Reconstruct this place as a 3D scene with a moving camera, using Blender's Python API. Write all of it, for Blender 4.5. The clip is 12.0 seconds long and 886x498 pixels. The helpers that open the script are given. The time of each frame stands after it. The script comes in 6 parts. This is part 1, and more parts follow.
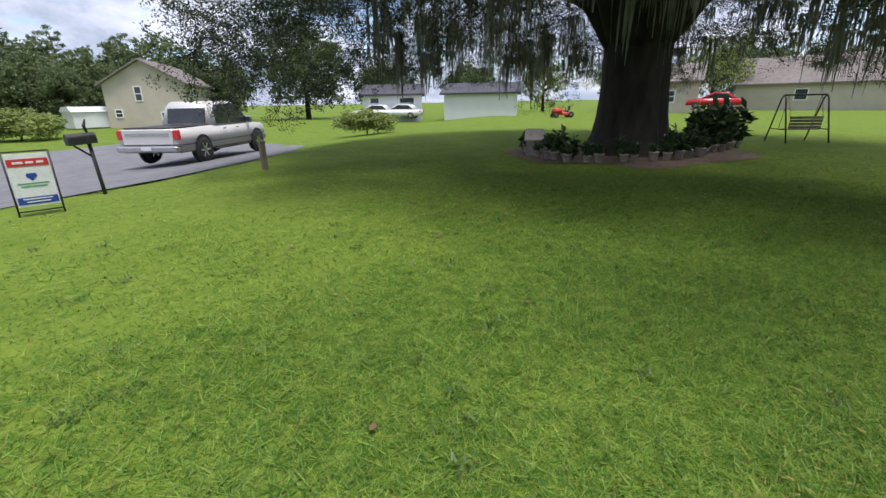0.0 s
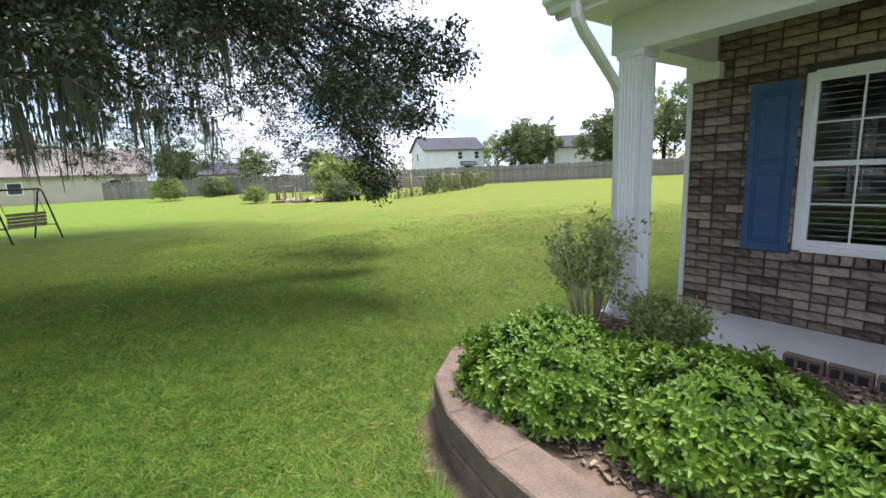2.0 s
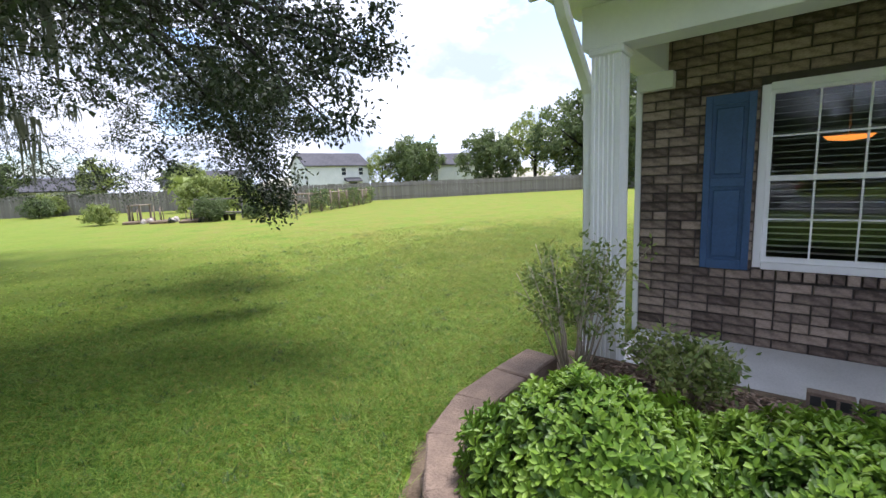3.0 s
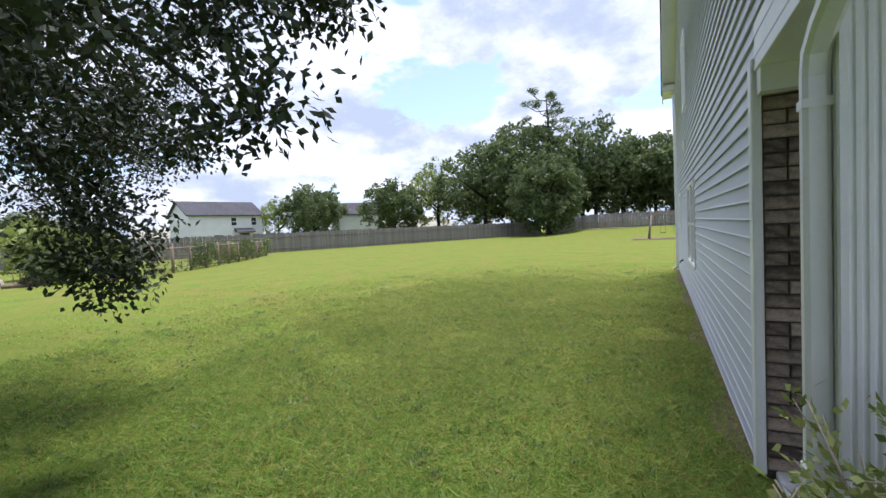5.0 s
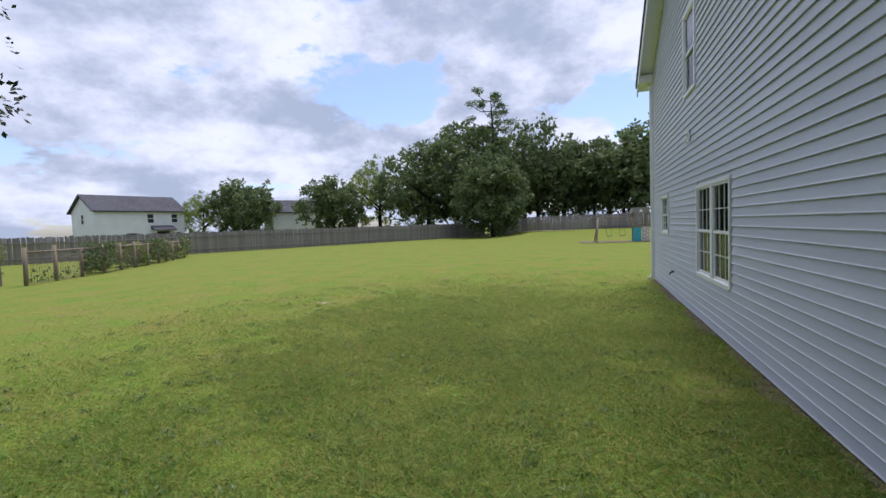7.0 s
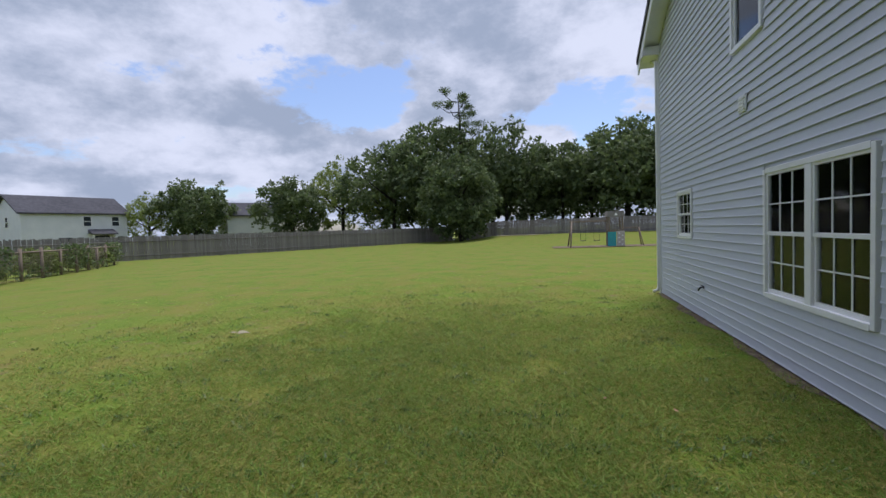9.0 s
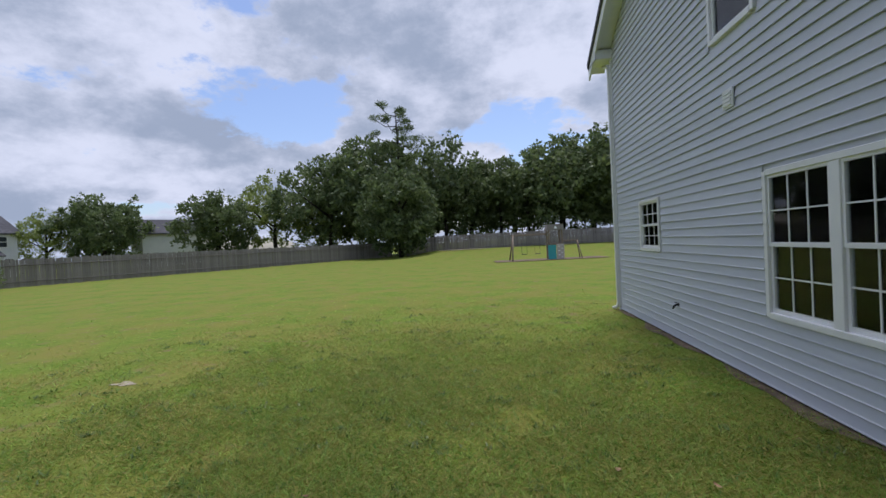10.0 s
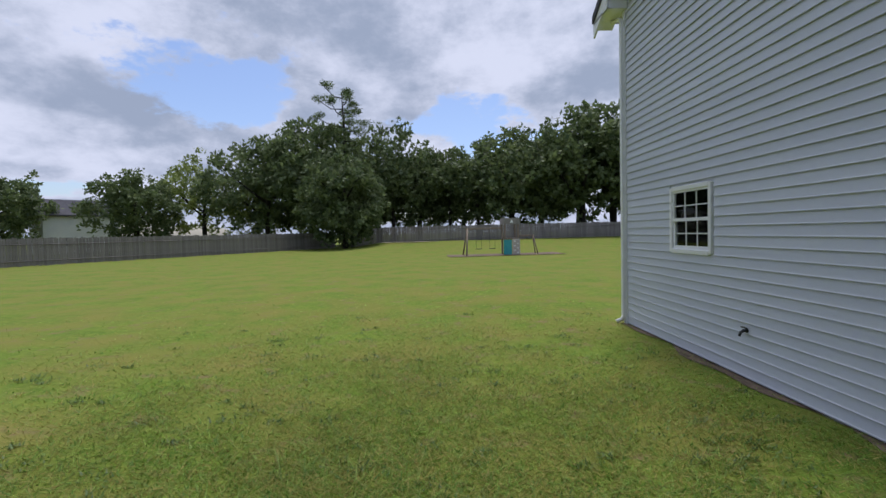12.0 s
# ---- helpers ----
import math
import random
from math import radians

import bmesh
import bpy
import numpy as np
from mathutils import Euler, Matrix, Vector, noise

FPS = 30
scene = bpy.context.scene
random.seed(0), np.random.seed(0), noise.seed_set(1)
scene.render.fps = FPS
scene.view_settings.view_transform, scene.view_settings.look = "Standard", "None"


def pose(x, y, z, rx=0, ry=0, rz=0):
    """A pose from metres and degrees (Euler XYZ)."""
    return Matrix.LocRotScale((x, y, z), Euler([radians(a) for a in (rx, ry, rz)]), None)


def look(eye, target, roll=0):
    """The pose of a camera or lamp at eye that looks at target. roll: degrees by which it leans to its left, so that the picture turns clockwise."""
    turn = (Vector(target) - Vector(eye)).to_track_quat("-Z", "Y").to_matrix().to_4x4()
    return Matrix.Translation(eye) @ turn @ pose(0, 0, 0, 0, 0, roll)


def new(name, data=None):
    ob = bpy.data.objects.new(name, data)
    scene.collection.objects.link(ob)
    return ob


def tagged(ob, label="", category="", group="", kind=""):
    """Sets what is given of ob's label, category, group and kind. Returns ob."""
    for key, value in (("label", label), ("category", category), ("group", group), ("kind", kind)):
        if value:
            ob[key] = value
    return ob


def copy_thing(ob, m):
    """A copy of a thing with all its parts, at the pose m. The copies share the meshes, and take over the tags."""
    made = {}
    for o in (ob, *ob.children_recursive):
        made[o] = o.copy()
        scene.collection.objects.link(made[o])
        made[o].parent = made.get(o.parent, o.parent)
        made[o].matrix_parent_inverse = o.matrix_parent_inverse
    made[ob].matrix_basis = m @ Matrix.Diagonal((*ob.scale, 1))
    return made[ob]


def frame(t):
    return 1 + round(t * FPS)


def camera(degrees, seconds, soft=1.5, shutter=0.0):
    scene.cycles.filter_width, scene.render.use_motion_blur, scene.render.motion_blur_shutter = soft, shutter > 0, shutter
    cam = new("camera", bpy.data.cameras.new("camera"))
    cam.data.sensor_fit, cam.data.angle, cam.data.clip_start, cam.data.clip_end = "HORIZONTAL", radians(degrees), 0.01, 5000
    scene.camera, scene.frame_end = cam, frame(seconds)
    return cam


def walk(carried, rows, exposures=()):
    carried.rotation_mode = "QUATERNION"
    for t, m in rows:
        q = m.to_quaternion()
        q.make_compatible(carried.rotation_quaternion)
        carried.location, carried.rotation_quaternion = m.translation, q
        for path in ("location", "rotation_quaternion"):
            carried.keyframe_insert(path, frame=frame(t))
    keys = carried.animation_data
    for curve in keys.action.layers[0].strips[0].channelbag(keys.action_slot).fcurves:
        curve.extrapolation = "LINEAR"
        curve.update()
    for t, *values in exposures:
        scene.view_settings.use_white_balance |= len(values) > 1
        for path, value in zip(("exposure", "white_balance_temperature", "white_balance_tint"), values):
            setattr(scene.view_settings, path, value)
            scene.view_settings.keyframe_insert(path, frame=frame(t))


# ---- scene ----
cam = camera(90.3, 12.0)
ROWS = [
    (0.0, -0.044, 0.352, 1.452, 71.55, 0.95, -44.77),
    (0.5, 0.290, 0.414, 1.448, 72.44, 4.10, -67.29),
    (1.0, 0.695, 0.422, 1.448, 76.86, 3.12, -96.41),
    (1.5, 1.074, 0.400, 1.452, 79.03, 2.85, -114.73),
    (2.0, 1.514, 0.358, 1.454, 80.09, 2.46, -126.03),
    (2.5, 1.995, 0.290, 1.453, 81.57, 2.57, -134.32),
    (3.0, 2.458, 0.147, 1.455, 81.57, 2.37, -141.04),
    (3.2, 2.649, 0.054, 1.456, 82.50, 2.28, -141.67),
    (4.8, 3.971, -0.925, 1.521, 86.15, 3.09, -152.55),
    (5.0, 4.109, -1.070, 1.512, 87.36, 2.80, -153.94),
    (5.5, 4.414, -1.464, 1.544, 87.07, 3.00, -158.56),
    (6.0, 4.681, -1.883, 1.587, 86.96, 2.80, -160.27),
    (6.5, 5.005, -2.289, 1.588, 87.10, 2.40, -161.10),
    (7.0, 5.208, -2.755, 1.594, 87.05, 2.10, -161.66),
    (7.2, 5.313, -2.952, 1.617, 86.85, 1.90, -161.96),
    (8.8, 5.777, -4.756, 1.543, 87.79, 2.10, -160.98),
    (9.0, 5.860, -4.992, 1.545, 87.50, 2.00, -165.97),
    (9.5, 5.996, -5.540, 1.528, 89.05, 2.40, -173.49),
    (10.0, 6.212, -6.061, 1.557, 89.14, 2.90, -173.93),
    (10.5, 6.368, -6.571, 1.568, 89.83, 2.60, -175.39),
    (11.0, 6.485, -7.106, 1.595, 90.03, 1.70, -176.04),
    (11.5, 6.645, -7.656, 1.588, 89.48, 1.30, -177.80),
    (12.0, 6.761, -8.183, 1.582, 87.85, 1.40, -181.11),
]
EXPOSURES = [(0.0, 0.5, 6150, 17), (0.5, 1.15, 6150, 17), (1.0, 1.4, 6150, 16), (1.5, 1.33, 6150, 17), (2.0, 1.3, 6130, 17), (2.5, 1.25, 6100, 18), (3.2, 1.25, 6100, 19), (5.0, 0.85, 6050, 19),
             (5.5, 0.75, 6050, 19), (6.0, 0.7, 6020, 19), (7.0, 0.35, 5980, 20), (9.0, 0.05, 5950, 18), (12.0, -0.02, 5950, 18)]
walk(cam, [(t, pose(x, y, z, rx, ry, rz)) for t, x, y, z, rx, ry, rz in ROWS], EXPOSURES)

# ---- sky and sun ----
SUN_AZ, SUN_EL = 186.0, 74.0  # degrees clockwise from +y, and above the horizon


def make_sky():
    world = bpy.data.worlds.new("sky")
    scene.world = world
    world.use_nodes = True
    nt = world.node_tree
    nt.nodes.clear()
    n = nt.nodes.new
    out, bg = n("ShaderNodeOutputWorld"), n("ShaderNodeBackground")
    sky = n("ShaderNodeTexSky")
    sky.sky_type, sky.sun_disc = "NISHITA", False
    sky.sun_elevation, sky.sun_rotation = radians(SUN_EL), radians(SUN_AZ)
    sky.air_density, sky.dust_density, sky.ozone_density = 1.0, 1.5, 2.0
    tc, sep = n("ShaderNodeTexCoord"), n("ShaderNodeSeparateXYZ")
    up = n("ShaderNodeMath"); up.operation = "ADD"; up.inputs[1].default_value = 0.22
    mx = n("ShaderNodeMath"); mx.operation = "MAXIMUM"; mx.inputs[1].default_value = 0.12
    dx = n("ShaderNodeMath"); dx.operation = "DIVIDE"
    dy = n("ShaderNodeMath"); dy.operation = "DIVIDE"
    comb = n("ShaderNodeCombineXYZ")
    link = nt.links.new
    link(tc.outputs["Generated"], sep.inputs[0])
    link(sep.outputs["Z"], up.inputs[0]); link(up.outputs[0], mx.inputs[0])
    link(sep.outputs["X"], dx.inputs[0]); link(mx.outputs[0], dx.inputs[1])
    link(sep.outputs["Y"], dy.inputs[0]); link(mx.outputs[0], dy.inputs[1])
    link(dx.outputs[0], comb.inputs[0]); link(dy.outputs[0], comb.inputs[1])
    shift = n("ShaderNodeVectorMath"); shift.operation = "ADD"; shift.inputs[1].default_value = CLOUD_SHIFT
    link(comb.outputs[0], shift.inputs[0])

    def cloud(scale, detail, rough):
        t = n("ShaderNodeTexNoise")
        t.inputs["Scale"].default_value, t.inputs["Detail"].default_value, t.inputs["Roughness"].default_value = scale, detail, rough
        link(shift.outputs[0], t.inputs["Vector"])
        return t

    def ramp(src, a, b, ca, cb):
        r = n("ShaderNodeValToRGB")
        r.color_ramp.elements[0].position, r.color_ramp.elements[1].position = a, b
        r.color_ramp.elements[0].color, r.color_ramp.elements[1].color = (*ca, 1), (*cb, 1)
        r.color_ramp.interpolation = "EASE"
        link(src, r.inputs[0])
        return r
    def puffs(scale, detail, rough):
        """Billows that keep their roundness down to the horizon."""
        squash = n("ShaderNodeMapping")
        squash.inputs["Scale"].default_value = (1.0, 1.0, 1.7)
        t = n("ShaderNodeTexNoise")
        t.inputs["Scale"].default_value, t.inputs["Detail"].default_value, t.inputs["Roughness"].default_value = scale, detail, rough
        link(tc.outputs["Generated"], squash.inputs[0]); link(squash.outputs[0], t.inputs["Vector"])
        return t

    def blend(a, b, f):
        k = n("ShaderNodeMix")
        k.inputs[0].default_value = f
        link(a, k.inputs[2]); link(b, k.inputs[3])
        return k.outputs[0]
    billow = puffs(5.5, 12, 0.62).outputs["Fac"]
    cover = ramp(blend(cloud(1.05, 10, 0.57).outputs["Fac"], billow, 0.3), 0.425, 0.470, (0, 0, 0), (1, 1, 1))
    tone = ramp(blend(cloud(1.4, 6, 0.5).outputs["Fac"], billow, 0.5), 0.40, 0.60, CLOUD_LIGHT, CLOUD_DARK)
    mix = n("ShaderNodeMix"); mix.data_type = "RGBA"
    link(cover.outputs[0], mix.inputs[0]); link(sky.outputs[0], mix.inputs[6]); link(tone.outputs[0], mix.inputs[7])
    link(mix.outputs[2], bg.inputs[0])
    bg.inputs[1].default_value = 0.15
    link(bg.outputs[0], out.inputs[0])


CLOUD_SHIFT = (3.7, 1.3, 0.0)
CLOUD_LIGHT, CLOUD_DARK = (4.75, 5.0, 5.45), (2.3, 2.7, 3.25)
make_sky()
sun = new("sun", bpy.data.lights.new("sun", "SUN"))
sun.data.energy, sun.data.angle, sun.data.color = 2.9, radians(16), (1.0, 0.95, 0.86)
sd = Vector((math.sin(radians(SUN_AZ)) * math.cos(radians(SUN_EL)), math.cos(radians(SUN_AZ)) * math.cos(radians(SUN_EL)), math.sin(radians(SUN_EL))))
sun.matrix_world = look(sd * 60, (0, 0, 0))


# ---- materials ----
def mat(name, a, b, scale=8.0, rough=0.7, bump=0.2, fine=60.0, metal=0.0, spread=0.25, vary=0.0, island=0.0, stretch=(1, 1, 1), big=0.6, transl=0.0, spec=0.5, grime=0.35):
    """Two colours mixed by a coarse and a fine noise, with relief; vary: by object; island: by loose piece."""
    m = bpy.data.materials.new(name)
    m.use_nodes = True
    nt = m.node_tree
    n, link = nt.nodes.new, nt.links.new
    bsdf = nt.nodes["Principled BSDF"]
    tc, mp = n("ShaderNodeTexCoord"), n("ShaderNodeMapping")
    mp.inputs["Scale"].default_value = stretch
    link(tc.outputs["Object"], mp.inputs[0])
    n1, n2, n3 = n("ShaderNodeTexNoise"), n("ShaderNodeTexNoise"), n("ShaderNodeTexNoise")
    for k, s, d in ((n1, scale, 6), (n2, fine, 5), (n3, scale * 0.13, 3)):
        k.inputs["Scale"].default_value, k.inputs["Detail"].default_value = s, d
        link(mp.outputs[0], k.inputs["Vector"])
    add = n("ShaderNodeMath"); add.operation = "MULTIPLY_ADD"; add.inputs[1].default_value = big
    link(n3.outputs["Fac"], add.inputs[0]); link(n1.outputs["Fac"], add.inputs[2])
    sub = n("ShaderNodeMath"); sub.operation = "MULTIPLY_ADD"; sub.inputs[1].default_value, sub.inputs[2].default_value = 1.0, -big * 0.5
    link(add.outputs[0], sub.inputs[0])
    src = sub.outputs[0]
    if vary or island:
        rnd = n("ShaderNodeObjectInfo").outputs["Random"] if vary else n("ShaderNodeNewGeometry").outputs["Random Per Island"]
        k = n("ShaderNodeMath"); k.operation = "MULTIPLY_ADD"; k.inputs[1].default_value = vary or island
        link(rnd, k.inputs[0]); link(src, k.inputs[2])
        k2 = n("ShaderNodeMath"); k2.operation = "ADD"; k2.inputs[1].default_value = -0.5 * (vary or island)
        link(k.outputs[0], k2.inputs[0])
        src = k2.outputs[0]
    ramp = n("ShaderNodeValToRGB")
    ramp.color_ramp.elements[0].position, ramp.color_ramp.elements[1].position = 0.5 - spread, 0.5 + spread
    ramp.color_ramp.elements[0].color, ramp.color_ramp.elements[1].color = (*a, 1), (*b, 1)
    link(src, ramp.inputs[0])
    dirt = n("ShaderNodeMix"); dirt.data_type, dirt.blend_type = "RGBA", "MULTIPLY"
    dirt.inputs[0].default_value = grime
    fr = n("ShaderNodeValToRGB")
    fr.color_ramp.elements[0].position, fr.color_ramp.elements[1].position = 0.3, 0.6
    fr.color_ramp.elements[0].color = (0.5, 0.5, 0.5, 1)
    link(n2.outputs["Fac"], fr.inputs[0]); link(ramp.outputs[0], dirt.inputs[6]); link(fr.outputs[0], dirt.inputs[7])
    link(dirt.outputs[2], bsdf.inputs["Base Color"])
    bsdf.inputs["Roughness"].default_value, bsdf.inputs["Metallic"].default_value = rough, metal
    bsdf.inputs["Specular IOR Level"].default_value = spec
    if bump:
        bp = n("ShaderNodeBump")
        bp.inputs["Strength"].default_value, bp.inputs["Distance"].default_value = bump, 0.01
        link(n2.outputs["Fac"], bp.inputs["Height"]); link(bp.outputs[0], bsdf.inputs["Normal"])
    if transl:
        tr, ms = n("ShaderNodeBsdfTranslucent"), n("ShaderNodeMixShader")
        ms.inputs[0].default_value = transl
        link(dirt.outputs[2], tr.inputs[0]); link(bsdf.outputs[0], ms.inputs[1]); link(tr.outputs[0], ms.inputs[2])
        link(ms.outputs[0], nt.nodes["Material Output"].inputs[0])
    return m


def glass_mat(name, tint=(0.9, 0.95, 0.95)):
    m = bpy.data.materials.new(name)
    m.use_nodes = True
    nt = m.node_tree
    n, link = nt.nodes.new, nt.links.new
    clear, gloss, ms, fr = n("ShaderNodeBsdfTransparent"), n("ShaderNodeBsdfGlossy"), n("ShaderNodeMixShader"), n("ShaderNodeFresnel")
    clear.inputs[0].default_value = (*tint, 1)
    gloss.inputs["Roughness"].default_value = 0.03
    fr.inputs[0].default_value = 1.5
    link(fr.outputs[0], ms.inputs[0]); link(clear.outputs[0], ms.inputs[1]); link(gloss.outputs[0], ms.inputs[2])
    link(ms.outputs[0], nt.nodes["Material Output"].inputs[0])
    return m


M_GRASS = mat("lawn", (0.072, 0.146, 0.014), (0.215, 0.280, 0.042), 9.0, 0.9, 1.0, 45, spread=0.34, big=0.5, spec=0.1, grime=0.6)


def drier_back(m):
    """The lawn behind the house front is drier: mix in olive and straw in patches."""
    nt = m.node_tree
    n, link = nt.nodes.new, nt.links.new
    bsdf = nt.nodes["Principled BSDF"]
    was = bsdf.inputs["Base Color"].links[0].from_socket
    tc, sep, rng, noi, mul = n("ShaderNodeTexCoord"), n("ShaderNodeSeparateXYZ"), n("ShaderNodeMapRange"), n("ShaderNodeTexNoise"), n("ShaderNodeMath")
    link(tc.outputs["Object"], sep.inputs[0]); link(sep.outputs["Y"], rng.inputs[0])
    for k, v in enumerate((1.0, -9.0, 0.0, 1.0)):
        rng.inputs[k + 1].default_value = v
    noi.inputs["Scale"].default_value, noi.inputs["Detail"].default_value = 0.9, 8
    link(tc.outputs["Object"], noi.inputs["Vector"])
    ramp = n("ShaderNodeValToRGB")
    ramp.color_ramp.elements[0].position, ramp.color_ramp.elements[1].position = 0.38, 0.66
    link(noi.outputs["Fac"], ramp.inputs[0])
    mul.operation = "MULTIPLY"
    link(rng.outputs[0], mul.inputs[0]); link(ramp.outputs[0], mul.inputs[1])
    mix = n("ShaderNodeMix"); mix.data_type = "RGBA"
    mix.inputs[7].default_value = (0.185, 0.185, 0.040, 1)
    link(mul.outputs[0], mix.inputs[0]); link(was, mix.inputs[6])
    # thin spots where brown thatch and soil show between the blades
    noi2, ramp2, mul2, mix2 = n("ShaderNodeTexNoise"), n("ShaderNodeValToRGB"), n("ShaderNodeMath"), n("ShaderNodeMix")
    noi2.inputs["Scale"].default_value, noi2.inputs["Detail"].default_value, noi2.inputs["Roughness"].default_value = 2.3, 8, 0.7
    link(tc.outputs["Object"], noi2.inputs["Vector"]); link(noi2.outputs["Fac"], ramp2.inputs[0])
    ramp2.color_ramp.elements[0].position, ramp2.color_ramp.elements[1].position = 0.55, 0.68
    mul2.operation = "MULTIPLY"
    link(rng.outputs[0], mul2.inputs[0]); link(ramp2.outputs[0], mul2.inputs[1])
    mix2.data_type = "RGBA"
    mix2.inputs[7].default_value = (0.20, 0.15, 0.075, 1)
    link(mul2.outputs[0], mix2.inputs[0]); link(mix.outputs[2], mix2.inputs[6])
    link(mix2.outputs[2], bsdf.inputs["Base Color"])


drier_back(M_GRASS)
M_BLADE = mat("grass blades", (0.085, 0.215, 0.024), (0.34, 0.49, 0.09), 9.0, 0.5, 0, 30, island=0.9, spread=0.34, big=0.35, transl=0.48, spec=0.3)
M_DRYBLADE = mat("drier grass blades", (0.17, 0.20, 0.035), (0.46, 0.40, 0.12), 0.8, 0.6, 0, 30, island=0.6, spread=0.45, big=0.7, transl=0.4, spec=0.2)
M_WEED = mat("dark lawn weed", (0.045, 0.10, 0.014), (0.14, 0.22, 0.035), 6.0, 0.5, 0, 30, island=0.7, spread=0.42, transl=0.3)
M_SOIL = mat("bare soil", (0.085, 0.060, 0.038), (0.23, 0.17, 0.115), 9, 0.95, 0.8, 50)
M_ROAD = mat("asphalt", (0.13, 0.13, 0.14), (0.20, 0.20, 0.21), 3, 0.85, 0.4, 120)
M_SIDING = mat("grey vinyl siding", (0.53, 0.55, 0.61), (0.60, 0.62, 0.68), 1.2, 0.5, 0.08, 90, vary=0.1, stretch=(1, 0.25, 4), grime=0.1)
M_TRIM = mat("white trim paint", (0.74, 0.75, 0.75), (0.83, 0.83, 0.82), 3, 0.45, 0.03, 40, grime=0.06)
M_VINYL = mat("white window vinyl", (0.78, 0.78, 0.78), (0.84, 0.84, 0.84), 3, 0.35, 0.0, 40, grime=0.03)
M_BRICK = mat("brown brick", (0.085, 0.060, 0.049), (0.46, 0.355, 0.285), 13, 0.9, 0.8, 70, vary=0.6, spread=0.36, stretch=(1, 1, 1.8), grime=0.6)
M_BRICK2 = mat("brown brick field", (0.085, 0.060, 0.049), (0.46, 0.355, 0.285), 13, 0.9, 0.8, 70, island=0.6, spread=0.36, stretch=(1, 1, 1.8), grime=0.6)
M_MORTAR = mat("dark mortar", (0.055, 0.048, 0.043), (0.095, 0.083, 0.074), 20, 0.95, 0.5, 150)
M_SHUTTER = mat("blue shutter paint", (0.035, 0.085, 0.19), (0.05, 0.115, 0.24), 4, 0.5, 0.1, 60)
M_SLAB = mat("concrete slab", (0.56, 0.55, 0.54), (0.68, 0.67, 0.66), 3, 0.85, 0.2, 120)
M_BLOCK = mat("tan retaining block", (0.14, 0.100, 0.078), (0.29, 0.215, 0.165), 9, 0.92, 0.8, 90, vary=0.2, spread=0.36, grime=0.55)
M_MULCH = mat("wood mulch", (0.13, 0.075, 0.05), (0.50, 0.36, 0.27), 30, 0.95, 0.6, 60, island=0.8, spread=0.45)
M_HEDGE = mat("hedge leaf", (0.028, 0.075, 0.010), (0.105, 0.20, 0.024), 3, 0.5, 0, 30, island=0.5, spread=0.42, transl=0.25)
M_HEDGETIP = mat("young hedge leaf", (0.09, 0.20, 0.017), (0.26, 0.40, 0.045), 3, 0.5, 0, 30, island=0.5, spread=0.42, transl=0.3)
M_SPARSE = mat("sparse shrub leaf", (0.13, 0.21, 0.04), (0.42, 0.46, 0.15), 3, 0.45, 0, 30, island=0.7, spread=0.42, transl=0.3)
M_TWIG = mat("pale twigs", (0.38, 0.32, 0.24), (0.56, 0.49, 0.40), 10, 0.9, 0.3, 60)
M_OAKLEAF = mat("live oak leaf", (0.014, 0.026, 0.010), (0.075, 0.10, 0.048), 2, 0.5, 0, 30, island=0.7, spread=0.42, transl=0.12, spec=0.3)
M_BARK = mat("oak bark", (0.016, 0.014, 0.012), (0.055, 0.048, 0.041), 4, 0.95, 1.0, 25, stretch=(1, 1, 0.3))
M_MOSS = mat("hanging moss", (0.12, 0.13, 0.10), (0.27, 0.28, 0.22), 3, 0.95, 0.2, 40, island=0.4, transl=0.3)
M_FARLEAF = mat("far tree leaf", (0.060, 0.100, 0.036), (0.205, 0.262, 0.100), 0.6, 0.6, 0, 12, island=0.6, spread=0.42, transl=0.45)
M_LIGHTLEAF = mat("light tree leaf", (0.16, 0.22, 0.05), (0.34, 0.40, 0.11), 0.6, 0.6, 0, 12, island=0.6, spread=0.42, transl=0.3)
M_PLANTLEAF = mat("dark plant leaf", (0.02, 0.05, 0.015), (0.08, 0.14, 0.04), 3, 0.4, 0, 30, island=0.6, transl=0.2)
M_FENCE = mat("weathered grey fence board", (0.15, 0.135, 0.125), (0.29, 0.27, 0.255), 2, 0.92, 0.5, 40, vary=0.35, stretch=(4, 4, 0.6), spread=0.35)
M_WOOD = mat("weathered wood", (0.16, 0.12, 0.09), (0.30, 0.24, 0.19), 3, 0.9, 0.4, 40, stretch=(3, 3, 0.6))
M_ROOF = mat("dark shingle", (0.045, 0.045, 0.055), (0.09, 0.09, 0.105), 3, 0.95, 0.6, 30)
M_WHITEWALL = mat("white far siding", (0.68, 0.70, 0.72), (0.78, 0.79, 0.80), 1, 0.7, 0.1, 20)
M_BEIGEWALL = mat("beige far siding", (0.46, 0.41, 0.34), (0.56, 0.50, 0.42), 1, 0.7, 0.1, 20)
M_TANROOF = mat("brown grey shingle", (0.15, 0.13, 0.12), (0.24, 0.21, 0.19), 3, 0.95, 0.6, 30)
# near-black colour that puts the unlit rooms' gloom into their surfaces
M_ROOMSHADE = mat("near-black room shade", (0.012, 0.012, 0.014), (0.025, 0.025, 0.028), 2, 0.9, 0, 20)
M_BLIND = mat("dim blind slat", (0.55, 0.53, 0.50), (0.65, 0.63, 0.60), 4, 0.6, 0, 30)
M_CURTAIN = mat("grey curtain", (0.17, 0.175, 0.18), (0.25, 0.255, 0.26), 2, 0.95, 0.2, 40, stretch=(6, 6, 0.5))
M_GLASS = glass_mat("window glass")
